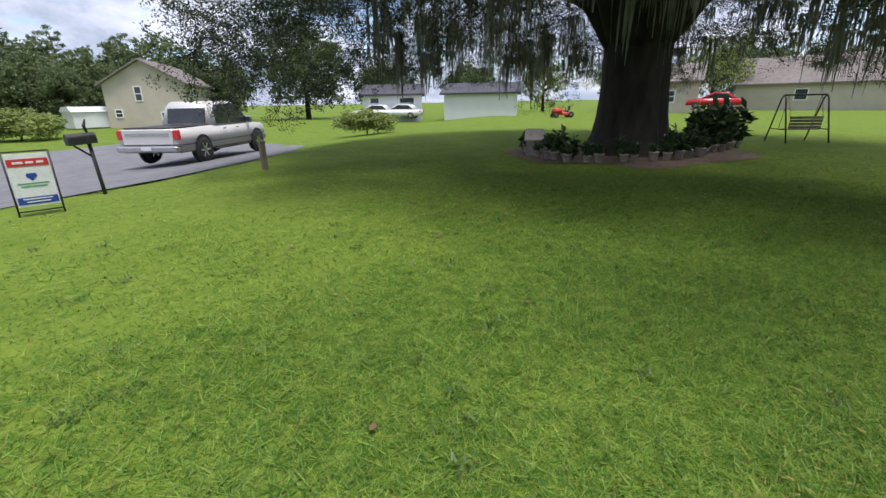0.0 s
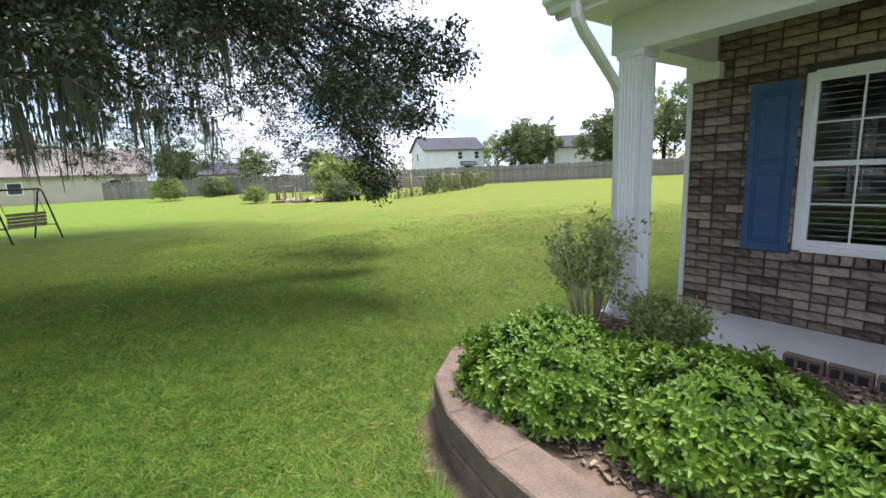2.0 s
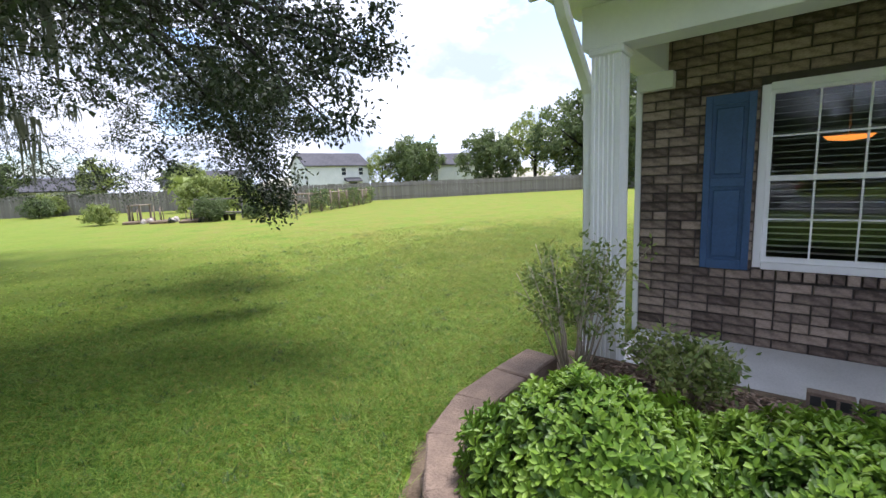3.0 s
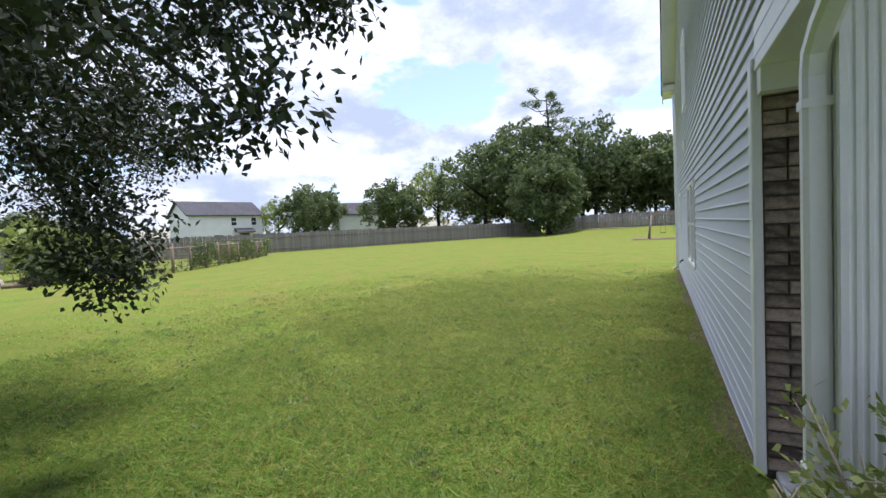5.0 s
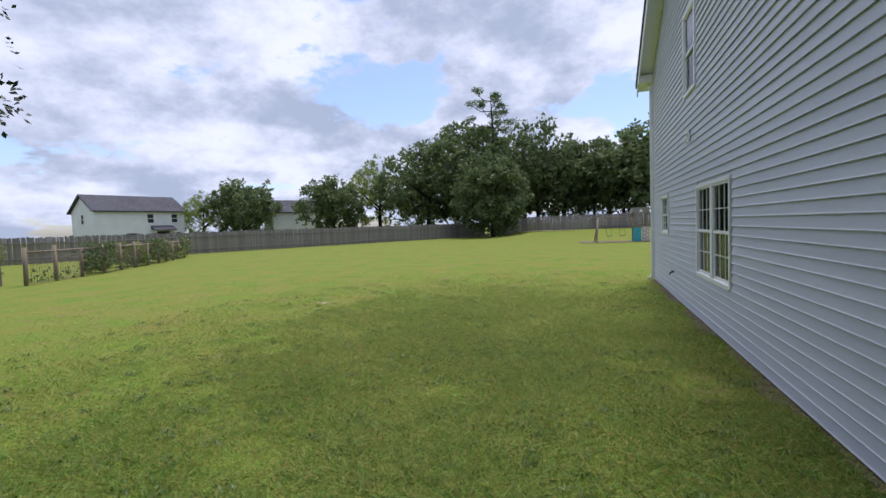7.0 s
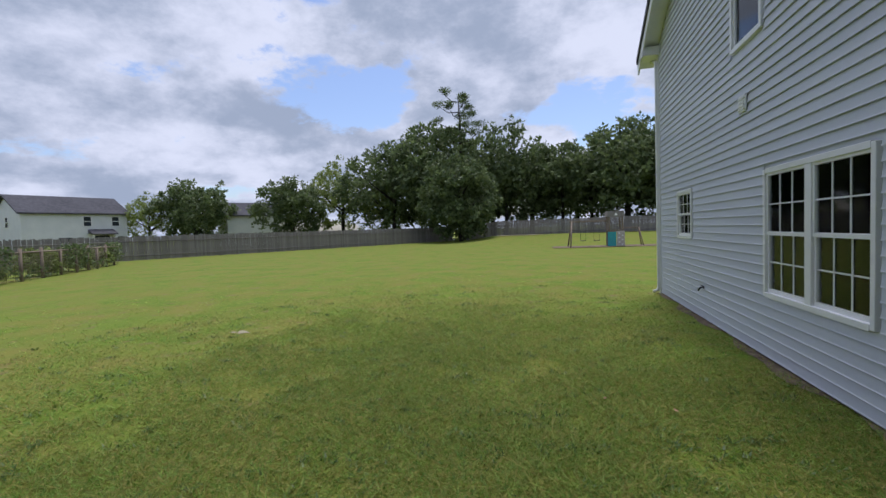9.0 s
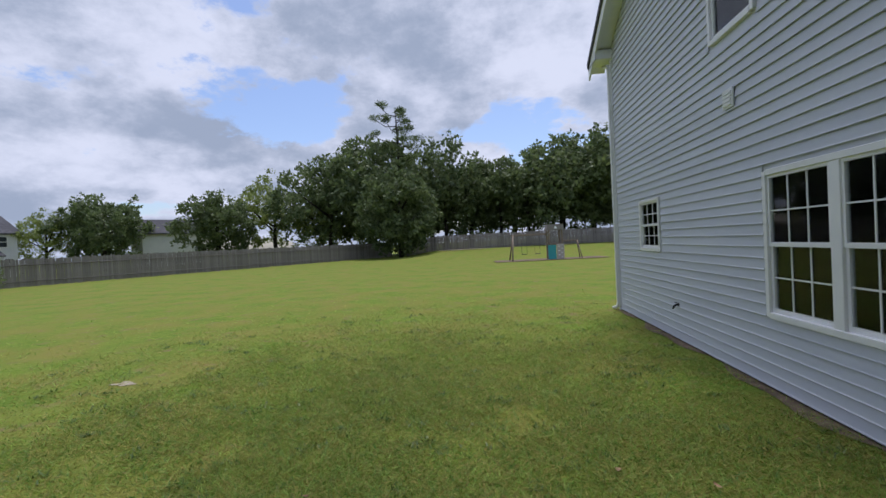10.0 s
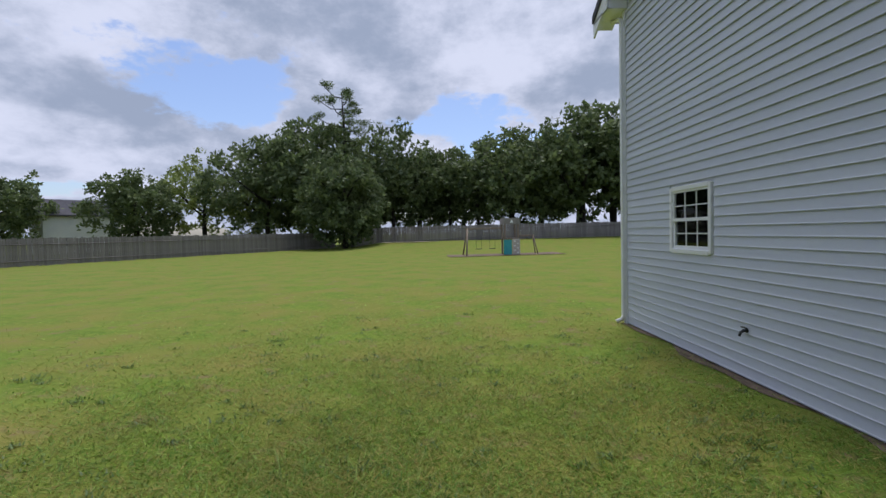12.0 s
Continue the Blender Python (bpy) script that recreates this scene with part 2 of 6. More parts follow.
M_DGLASS = mat("dark far glass", (0.03, 0.035, 0.045), (0.06, 0.07, 0.085), 1, 0.08, 0, 10)
M_BLACK = mat("black metal", (0.02, 0.02, 0.02), (0.04, 0.04, 0.04), 10, 0.5, 0.1, 60)
M_RUBBER = mat("tyre rubber", (0.015, 0.015, 0.015), (0.03, 0.03, 0.03), 10, 0.85, 0.2, 60)
M_CHROME = mat("bright metal", (0.55, 0.55, 0.56), (0.68, 0.68, 0.69), 8, 0.22, 0.02, 60, metal=1.0)
M_TRUCK = mat("silver truck paint", (0.60, 0.59, 0.57), (0.66, 0.65, 0.63), 1, 0.28, 0, 60)
M_TRUCKLOW = mat("grey brown lower paint", (0.16, 0.15, 0.145), (0.21, 0.20, 0.19), 1, 0.35, 0, 60)
M_REDCAR = mat("red car paint", (0.42, 0.015, 0.02), (0.52, 0.025, 0.03), 1, 0.25, 0, 60)
M_WHITECAR = mat("white car paint", (0.68, 0.69, 0.70), (0.76, 0.77, 0.78), 1, 0.28, 0, 60)
M_REDPLASTIC = mat("red sign print", (0.55, 0.03, 0.03), (0.62, 0.045, 0.045), 3, 0.5, 0, 40)
M_BLUEPRINT = mat("blue sign print", (0.02, 0.06, 0.32), (0.03, 0.08, 0.38), 3, 0.5, 0, 40)
M_GREENPRINT = mat("green sign print", (0.10, 0.33, 0.16), (0.13, 0.38, 0.19), 3, 0.5, 0, 40)
M_SIGN = mat("white sign board", (0.74, 0.76, 0.77), (0.82, 0.83, 0.84), 3, 0.5, 0.02, 40)
M_POT = mat("pale clay pot", (0.34, 0.30, 0.27), (0.52, 0.48, 0.44), 8, 0.85, 0.3, 60, vary=0.4)
M_TEAL = mat("teal plastic", (0.03, 0.30, 0.33), (0.045, 0.36, 0.39), 4, 0.5, 0.05, 40)
M_LAMP = mat("amber lamp", (0.9, 0.4, 0.1), (1.0, 0.5, 0.12), 4, 0.5, 0, 40)
M_LAMP.node_tree.nodes["Principled BSDF"].inputs["Emission Color"].default_value = (1.0, 0.28, 0.04, 1)
M_LAMP.node_tree.nodes["Principled BSDF"].inputs["Emission Strength"].default_value = 0.7
M_SAND = mat("bare sand", (0.34, 0.29, 0.22), (0.46, 0.40, 0.31), 4, 0.95, 0.5, 50)
M_LITTER = mat("dry brown leaf", (0.16, 0.09, 0.05), (0.36, 0.22, 0.12), 9, 0.8, 0.1, 40, vary=0.5)


# ---- small builders ----
def part(name, bm, material, parent=None, label=""):
    me = bpy.data.meshes.new(name)
    bm.to_mesh(me)
    bm.free()
    me.materials.append(material)
    ob = new(name, me)
    ob.parent = parent
    return tagged(ob, label)


def thing(name, m, label, category, group="", kind=""):
    ob = new(name)
    ob.matrix_basis = m
    return tagged(ob, label, category, group, kind)


def box(bm, x0, x1, y0, y1, z0, z1, bevel=0.0, m=None):
    r = bmesh.ops.create_cube(bm, size=1.0, matrix=Matrix.Translation(((x0 + x1) / 2, (y0 + y1) / 2, (z0 + z1) / 2)) @ Matrix.Diagonal((abs(x1 - x0), abs(y1 - y0), abs(z1 - z0), 1)))
    vs = r["verts"]
    if bevel:
        es = list({e for v in vs for e in v.link_edges})
        b = bmesh.ops.bevel(bm, geom=es, offset=bevel, segments=1, affect="EDGES")
        vs = list({v for v in b["verts"]} | {v for v in vs if v.is_valid})
    if m is not None:
        bmesh.ops.transform(bm, matrix=m, verts=[v for v in vs if v.is_valid])
    return bm


def boxed(*a, **k):
    return box(bmesh.new(), *a, **k)


def tube(bm, pts, radii, sides=8):
    """A round bar through the points, with a radius at each."""
    rings = []
    pts = [Vector(p) for p in pts]
    for i, p in enumerate(pts):
        d = (pts[min(i + 1, len(pts) - 1)] - pts[max(i - 1, 0)]).normalized()
        a = d.orthogonal().normalized() if i == 0 else (last - d * last.dot(d)).normalized()
        last = a
        b = d.cross(a)
        rad = radii[i] if hasattr(radii, "__len__") else radii
        rings.append([bm.verts.new(p + rad * (a * math.cos(2 * math.pi * k / sides) + b * math.sin(2 * math.pi * k / sides))) for k in range(sides)])
    for r0, r1 in zip(rings, rings[1:]):
        for k in range(sides):
            f = bm.faces.new((r0[k], r0[(k + 1) % sides], r1[(k + 1) % sides], r1[k]))
            f.smooth = True
    bm.faces.new(rings[0][::-1]); bm.faces.new(rings[-1])
    return bm


def tubed(pts, radii, sides=8):
    return tube(bmesh.new(), pts, radii, sides)


def prism(bm, poly, axis, a, b):
    """A flat polygon of (u, v) drawn out from a to b along the axis x, y or z."""
    put = {"x": lambda u, v, w: (w, u, v), "y": lambda u, v, w: (u, w, v), "z": lambda u, v, w: (u, v, w)}[axis]
    lo, hi = [bm.verts.new(put(u, v, a)) for u, v in poly], [bm.verts.new(put(u, v, b)) for u, v in poly]
    bm.faces.new(lo[::-1]); bm.faces.new(hi)
    for i in range(len(poly)):
        j = (i + 1) % len(poly)
        bm.faces.new((lo[i], lo[j], hi[j], hi[i]))
    bmesh.ops.recalc_face_normals(bm, faces=bm.faces)
    return bm


def lathe(profile, sides=16):
    bm = bmesh.new()
    rings = [[bm.verts.new((r * math.cos(2 * math.pi * k / sides), r * math.sin(2 * math.pi * k / sides), z)) for k in range(sides)] for r, z in profile]
    for r0, r1 in zip(rings, rings[1:]):
        for k in range(sides):
            bm.faces.new((r0[k], r0[(k + 1) % sides], r1[(k + 1) % sides], r1[k])).smooth = True
    bm.faces.new(rings[0][::-1]); bm.faces.new(rings[-1])
    return bm


def arrays_mesh(name, verts, faces, material, parent=None, label="", smooth=False):
    """One mesh from numpy arrays; faces is an (n, k) array of indices."""
    me = bpy.data.meshes.new(name)
    n, k = faces.shape
    me.vertices.add(len(verts)); me.vertices.foreach_set("co", np.asarray(verts, np.float32).ravel())
    me.loops.add(n * k); me.loops.foreach_set("vertex_index", np.asarray(faces, np.int32).ravel())
    me.polygons.add(n); me.polygons.foreach_set("loop_start", np.arange(0, n * k, k, dtype=np.int32))
    me.update(calc_edges=True)
    me.validate()
    me.materials.append(material)
    ob = new(name, me)
    ob.parent = parent
    return tagged(ob, label)


def unit(v):
    return v / np.maximum(np.linalg.norm(v, axis=1, keepdims=True), 1e-6)


def leaves(name, pts, outward, length, width, material, parent=None, label="", spread=0.9, seed=1, droop=0.0, facing_out=False):
    """Leaves at pts: folded, pointed blades that lean towards the outward vectors."""
    rng = np.random.default_rng(seed)
    n = len(pts)
    d = unit(outward + spread * rng.normal(size=(n, 3)) + np.array([0, 0, -droop]))
    side = unit(np.cross(d, rng.normal(size=(n, 3))))
    if facing_out:  # blades that lie over the surface, broad side outward, tips lifted
        o = unit(outward + 0.35 * rng.normal(size=(n, 3)))
        d = unit(unit(np.cross(o, rng.normal(size=(n, 3)))) + 0.45 * o + np.array([0, 0, 0.25]))
        side = unit(np.cross(d, o))
    nor = np.cross(d, side)
    ln = (length * rng.uniform(0.6, 1.25, n))[:, None]
    wd = (width * rng.uniform(0.7, 1.2, n))[:, None]
    v = np.empty((n, 4, 3))
    v[:, 0] = pts
    v[:, 1] = pts + d * ln * 0.5 + side * wd * 0.5 + nor * wd * 0.15
    v[:, 2] = pts + d * ln
    v[:, 3] = pts + d * ln * 0.5 - side * wd * 0.5 + nor * wd * 0.15
    f = np.arange(n * 4).reshape(n, 4)
    return arrays_mesh(name, v.reshape(-1, 3), f, material, parent, label)


def clumped(centres, radii, per, seed, shell=0.6, flat=0.8):
    """Points in ball-like clumps, mostly near the clumps' skins, and the ways out from the centres."""
    rng = np.random.default_rng(seed)
    c, r = np.repeat(centres, per, 0), np.repeat(radii, per)
    d = unit(rng.normal(size=(len(c), 3)))
    d[:, 2] *= flat
    k = rng.uniform(shell ** 3, 1, len(c)) ** (1 / 3) * rng.uniform(0.75, 1.15, len(c))
    return c + d * (r * k)[:, None], d


ROAD_N = Vector((-0.498, 0.867))
# the street side of the place is laid out on axes turned three degrees from the house's
STREET = Matrix.Translation((0.7, 0.4, 0)) @ Matrix.Rotation(radians(3.0), 4, "Z") @ Matrix.Translation((-0.7, -0.4, 0))


def street_xy(x, y):
    v = STREET @ Vector((x, y, 0))
    return v.x, v.y



def gz(x, y):
    """Height of the ground: flat lawn, falling a little to the street, rising a little to the back fence."""
    d = (x + 0.227) * ROAD_N.x + (y - 9.865) * ROAD_N.y
    z = -0.09 * min(max(d, 0.0), 5.0)
    a = min(max((-y - 40.0) / 22.0, 0.0), 1.0) * min(max((18.0 - x) / 6.0, 0.0), 1.0)
    return z + 0.55 * a * a * (3 - 2 * a)


# ---- ground, road ----
def sheet(name, xs, ys, material, lift=0.0, keep=None):
    verts = [(x, y, gz(x, y) + lift) for y in ys for x in xs]
    nx = len(xs)
    faces = []
    for j in range(len(ys) - 1):
        for i in range(nx - 1):
            if keep is None or keep((xs[i] + xs[i + 1]) / 2, (ys[j] + ys[j + 1]) / 2):
                a = j * nx + i
                faces.append((a, a + 1, a + nx + 1, a + nx))
    return arrays_mesh(name, np.array(verts), np.array(faces), material)


def steps(lo, hi, fine_lo, fine_hi, fine):
    out = [lo, lo / 2 + fine_lo / 2, lo / 8 + fine_lo * 7 / 8]
    n = int((fine_hi - fine_lo) / fine)
    out += [fine_lo + i * (fine_hi - fine_lo) / n for i in range(n + 1)]
    return out + [hi / 8 + fine_hi * 7 / 8, hi / 2 + fine_hi / 2, hi]


ground = tagged(sheet("ground", steps(-1500, 1500, -30, 80, 2.0), steps(-1500, 1500, -80, 60, 2.0), M_GRASS), "mown green lawn with yellowing patches", "ground", kind="structure")

ROAD_NEAR = [(-30, -1), (-12, 5.2), (0.27, 9.9), (3.0, 11.1), (5.0, 12.3), (8.0, 14.6), (10.2, 17.6), (11.3, 21.0), (11.2, 25.0), (9.6, 28.6)]
ROAD_FAR = [(6.6, 30.4), (3.5, 28.3), (-6, 25), (-30, 17)]


def make_road():
    bm = bmesh.new()
    edge = [street_xy(x, y) for x, y in ROAD_NEAR + ROAD_FAR]
    bm.faces.new([bm.verts.new((x, y, 0)) for x, y in edge])
    bmesh.ops.triangulate(bm, faces=bm.faces)
    for _ in range(3):
        bmesh.ops.subdivide_edges(bm, edges=[e for e in bm.edges if e.calc_length() > 3], cuts=1, use_grid_fill=True)
        bmesh.ops.triangulate(bm, faces=bm.faces)
    for v in bm.verts:
        v.co.z = gz(v.co.x, v.co.y) + 0.012
    bmesh.ops.recalc_face_normals(bm, faces=bm.faces)
    tagged(part("road", bm, M_ROAD), "pale grey asphalt street", "road", kind="structure")


make_road()

# ---- the house beside the path ----
WX, FY, RY = 3.608, -4.048, -15.42      # side wall plane, front wall plane, rear corner
EAVE, RIDGE_Y, PITCH = 5.2, (-4.048 - 15.42) / 2, 0.56
LAP = 0.1107
SIDE_WINDOWS = [(-10.53, -8.80, 0.70, 2.07), (-13.99, -13.13, 1.255, 2.085), (-11.43, -10.58, 3.63, 4.98)]


def rake_top(y):
    return EAVE + PITCH * (5.686 - abs(y - RIDGE_Y))


def porch_top(y):
    return 2.62 + 0.5 * (-2.35 - y)


def wall_with_holes(u0, u1, z0, z1, holes, make):
    us = sorted({u0, u1, *[h[0] for h in holes], *[h[1] for h in holes]})
    zs = sorted({z0, z1, *[h[2] for h in holes], *[h[3] for h in holes]})
    for a, b in zip(us, us[1:]):
        for c, d in zip(zs, zs[1:]):
            if not any(h[0] <= (a + b) / 2 <= h[1] and h[2] <= (c + d) / 2 <= h[3] for h in holes):
                make(a, b, c, d)


bm = bmesh.new()
wall_with_holes(RY + 0.02, FY - 0.2, 0.0, EAVE, SIDE_WINDOWS, lambda a, b, c, d: box(bm, WX - 0.14, WX - 0.014, a, b, c, d))
prism(bm, [(RY + 0.02, EAVE), (FY - 0.2, EAVE), (RIDGE_Y, rake_top(RIDGE_Y))], "x", WX - 0.14, WX - 0.014)
wall_side = tagged(part("wall_side", bm, M_SIDING), "gable wall clad in grey vinyl siding", "wall", kind="structure")


def siding():
    """Each lap is a board of its own, cut at the windows, the rake and the porch."""
    z = 0.03
    while z < rake_top(RIDGE_Y) - 0.05:
        top = z + LAP
        ends = []
        if z < EAVE - 0.05:
            lo, hi = RY + 0.09, FY - 0.0
            if z < 2.3:
                hi = FY - 0.10
            elif z < porch_top(-2.9):
                hi = -2.90
            elif z < porch_top(FY):
                hi = -2.35 - (z - 2.62) / 0.5
        else:
            half = (rake_top(RIDGE_Y) - z) / PITCH - 0.05
            lo, hi = max(RIDGE_Y - half, RY + 0.05), min(RIDGE_Y + half, FY)
        spans = [(lo, hi)]
        for a, b, c, d in SIDE_WINDOWS:
            if top > c + 0.03 and z < d - 0.03:
                nxt = []
                for s0, s1 in spans:
                    if a - 0.04 > s0:
                        nxt.append((s0, min(s1, a - 0.04)))
                    if b + 0.04 < s1:
                        nxt.append((max(s0, b + 0.04), s1))
                spans = nxt
        for s0, s1 in spans:
            if s1 - s0 < 0.05:
                continue
            bm = bmesh.new()
            prism(bm, [(-0.012, z + LAP + 0.012), (-0.007, z + LAP + 0.012), (0.010, z + 0.014), (0.0145, z + 0.006), (0.0135, z), (0.006, z + 0.001), (0.004, z + 0.010), (-0.012, z + 0.010)], "y", s0, s1)
            bmesh.ops.translate(bm, vec=(WX, 0, 0), verts=bm.verts)
            ends.append(part("siding_board", bm, M_SIDING, wall_side))
        z = top


siding()

for y0, y1, z0, z1, nm, lb in ((FY - 0.10, FY + 0.0, 0.02, 2.36, "corner_trim", "white corner post between siding and brick"), (RY, RY + 0.09, 0.0, EAVE - 0.02, "corner_trim", "white corner post at the rear of the siding")):
    tagged(part(nm, boxed(WX - 0.02, WX + 0.030, y0, y1, z0, z1, 0.006), M_TRIM), lb, "trim", kind="structure")

bm = bmesh.new()
FRONT_WINDOW = (1.80, 2.73, 0.70, 2.085)
wall_with_holes(-7.0, WX - 0.02, 0.0, EAVE, [FRONT_WINDOW], lambda a, b, c, d: box(bm, a, b, FY - 0.2, FY - 0.012, c, d))
wall_front = tagged(part("wall_front", bm, M_MORTAR), "porch wall of brown brick with dark mortar", "wall", kind="structure")
bm = bmesh.new()
box(bm, -7.0, WX - 0.15, RY, RY + 0.15, 0, EAVE); box(bm, -7.15, -7.0, RY, FY - 0.012, 0, EAVE)
tagged(part("wall_rear", bm, M_SIDING), "plain rear walls of the house", "wall", kind="structure")
# ceiling and floor carry the indoor darkness in their colour
tagged(part("ceiling", boxed(-7, WX - 0.15, RY + 0.15, FY - 0.2, 2.5, 2.6), M_ROOMSHADE), "room ceiling coloured near-black for the indoor gloom", "ceiling", kind="structure")
tagged(part("floor", boxed(-7, WX - 0.15, RY + 0.15, FY - 0.2, 0.0, 0.08), M_ROOMSHADE), "room floor coloured near-black for the indoor gloom", "floor", kind="structure")

# roof: two slopes with rake boards, soffit
bm = bmesh.new()
for s in (1, -1):
    e, r = RIDGE_Y + s * 6.1, RIDGE_Y
    ze, zr = rake_top(e) + 0.12, rake_top(r) + 0.12
    prism(bm, [(e, ze), (r, zr), (r, zr + 0.12), (e, ze + 0.12)], "x", -7.4, WX + 0.36)
tagged(part("roof", bm, M_ROOF), "dark shingled gable roof", "roof", kind="structure")
bm = bmesh.new()
for s in (1, -1):
    e, r = RIDGE_Y + s * 6.12, RIDGE_Y
    ze, zr = rake_top(e), rake_top(r)
    prism(bm, [(e, ze - 0.10), (r, zr - 0.10), (r, zr + 0.118), (e, ze + 0.118)], "x", WX + 0.30, WX + 0.33)
    prism(bm, [(e, ze + 0.03), (r, zr + 0.03), (r, zr + 0.05), (e, ze + 0.05)], "x", WX, WX + 0.30)
box(bm, WX - 0.02, WX + 0.33, RY - 0.46, RY + 0.16, EAVE - 0.13, EAVE - 0.10)
box(bm, WX + 0.305, WX + 0.325, RY - 0.45, RY + 0.16, EAVE - 0.13, EAVE + 0.06)
box(bm, WX - 0.02, WX + 0.30, RY + 0.14, RY + 0.16, EAVE - 0.13, EAVE + 0.05)
box(bm, WX - 0.02, WX + 0.30, RY - 0.45, RY - 0.43, EAVE - 0.13, EAVE + 0.0)
tagged(part("rake_trim", bm, M_TRIM), "white rake board, soffit and boxed eave", "trim", kind="structure")


def window(name, m, w, h, units=1, blinds=True, label="white vinyl window with white grilles", curtain=False, tilt=-8, grille=True):
    """Outward is +y, the sill's left end is at the origin."""
    ob = thing(name, m, label, "window", kind="structure")
    t = 0.045
    bm = bmesh.new()
    box(bm, -0.01, t, -0.03, 0.03, 0, h, 0.004); box(bm, w - t, w + 0.01, -0.03, 0.03, 0, h, 0.004)
    box(bm, t, w - t, -0.03, 0.03, h - t, h + 0.012, 0.004); box(bm, t, w - t, -0.03, 0.034, -0.012, t, 0.004)
    part("window_frame", bm, M_VINYL, ob)
    uw = w / units
    for u in range(1, units):
        part("mullion", boxed(u * uw - 0.055, u * uw + 0.055, -0.028, 0.026, t, h - t, 0.004), M_VINYL, ob)
    for u in range(units):
        x0 = u * uw + (0.055 if u else t)
        x1 = (u + 1) * uw - (0.055 if u < units - 1 else t)
        mid = h * 0.5
        for nm, z0, z1, dy in (("lower_sash", t, mid + 0.02, -0.012), ("upper_sash", mid - 0.02, h - t, 0.0)):
            bm = bmesh.new()
            s = 0.026 if nm == "upper_sash" else 0.03
            box(bm, x0, x0 + s, dy - 0.012, dy + 0.012, z0, z1); box(bm, x1 - s, x1, dy - 0.012, dy + 0.012, z0, z1)
            box(bm, x0 + s, x1 - s, dy - 0.012, dy + 0.012, z0, z0 + s + 0.01); box(bm, x0 + s, x1 - s, dy - 0.012, dy + 0.012, z1 - s, z1)
            sash = part(nm, bm, M_VINYL, ob)
            if grille:
                bm = bmesh.new()
            for c in (1, 2) if grille else ():
                xc = x0 + s + (x1 - x0 - 2 * s) * c / 3
                box(bm, xc - 0.0065, xc + 0.0065, dy - 0.004, dy + 0.004, z0 + s, z1 - s)
            zc = (z0 + z1) / 2
            if grille:
                box(bm, x0 + s, x1 - s, dy - 0.0035, dy + 0.0035, zc - 0.0065, zc + 0.0065)
                part("grille", bm, M_VINYL, sash)
            pane = part("pane", boxed(x0 + s * 0.5, x1 - s * 0.5, dy - 0.0095, dy - 0.0055, z0 + s * 0.5, z1 - s * 0.5), M_GLASS, sash)
            pane.visible_shadow = False
        if blinds:
            me = None
            n = int((h - 0.12) / 0.048)
            for i in range(n):
                if me is None:
                    sl = part("blind_slat", boxed(x0 + 0.02, x1 - 0.02, -0.10, -0.06, -0.0015, 0.0015, m=Matrix.Translation((0, 0, 0))), M_BLIND, ob)
                    me = sl.data
                else:
                    sl = new("blind_slat", me)
                    sl.parent = ob
                sl.matrix_basis = pose(0, 0, 0.06 + i * 0.048, tilt, 0, 0)
        if curtain:
            bm = bmesh.new()
            n = 20
            xs = [x0 + (x1 - x0) * 0.58 * i / n for i in range(n + 1)]
            lo = [bm.verts.new((x, -0.045 + 0.012 * math.sin(i * 1.9), 0.05)) for i, x in enumerate(xs)]
            hi = [bm.verts.new((x, -0.045 + 0.012 * math.sin(i * 1.9), h - 0.04)) for i, x in enumerate(xs)]
            for i in range(n):
                bm.faces.new((lo[i], lo[i + 1], hi[i + 1], hi[i]))
            part("curtain", bm, M_CURTAIN, ob, "grey drawn curtain")
    return ob


def side_pose(y, z):
    return pose(WX - 0.004, y, z, 0, 0, -90)


window("window_1", pose(FRONT_WINDOW[0], FY - 0.03, FRONT_WINDOW[2]), 0.93, 1.385, label="white vinyl front window with grilles and half-open blinds")
for i, (a, b, c, d) in enumerate(SIDE_WINDOWS):
    window("window_%d" % (i + 2), side_pose(b, c), b - a, d - c, units=2 if i == 0 else 1, blinds=i < 2, curtain=i != 1, tilt=-25, grille=i < 2,
           label=("white vinyl double window with grilles and blinds", "small white vinyl window with grilles", "white vinyl upstairs window")[i])

# ---- porch ----
tagged(part("porch_slab", boxed(-7, WX - 0.06, FY - 0.012, -2.86, -0.1, 0.055, 0.01), M_SLAB), "pale grey concrete porch slab", "porch floor", kind="structure")
tagged(part("porch_beam", boxed(-7, WX + 0.05, -3.09, -2.86, 2.285, 2.55, 0.004), M_TRIM), "white boxed porch beam", "beam", kind="structure")
tagged(part("porch_side_beam", boxed(WX - 0.22, WX + 0.012, FY + 0.0, -3.09, 2.29, 2.548, 0.003), M_TRIM), "white boxed beam at the porch end", "beam", kind="structure")
tagged(part("beam_pilaster", boxed(3.33, WX + 0.002, FY - 0.012, FY + 0.10, 2.155, 2.29, 0.003), M_TRIM), "white boxed beam end on the brick wall", "beam", kind="structure")
tagged(part("porch_ceiling", boxed(-7, WX + 0.0, FY - 0.012, -2.40, 2.55, 2.58), M_TRIM), "white porch ceiling and soffit boards", "ceiling", kind="structure")
bm = bmesh.new()
prism(bm, [(-2.28, 2.64), (FY + 0.02, 3.52), (FY + 0.02, 3.60), (-2.28, 2.72)], "x", -7.2, WX + 0.22)
tagged(part("porch_roof", bm, M_ROOF), "dark shingled porch roof", "roof", kind="structure")
bm = bmesh.new()
box(bm, -7, WX + 0.18, -2.40, -2.37, 2.50, 2.655)
prism(bm, [(-2.37, 2.515), (FY, 3.36), (FY, 3.50), (-2.37, 2.655)], "x", WX + 0.16, WX + 0.19)
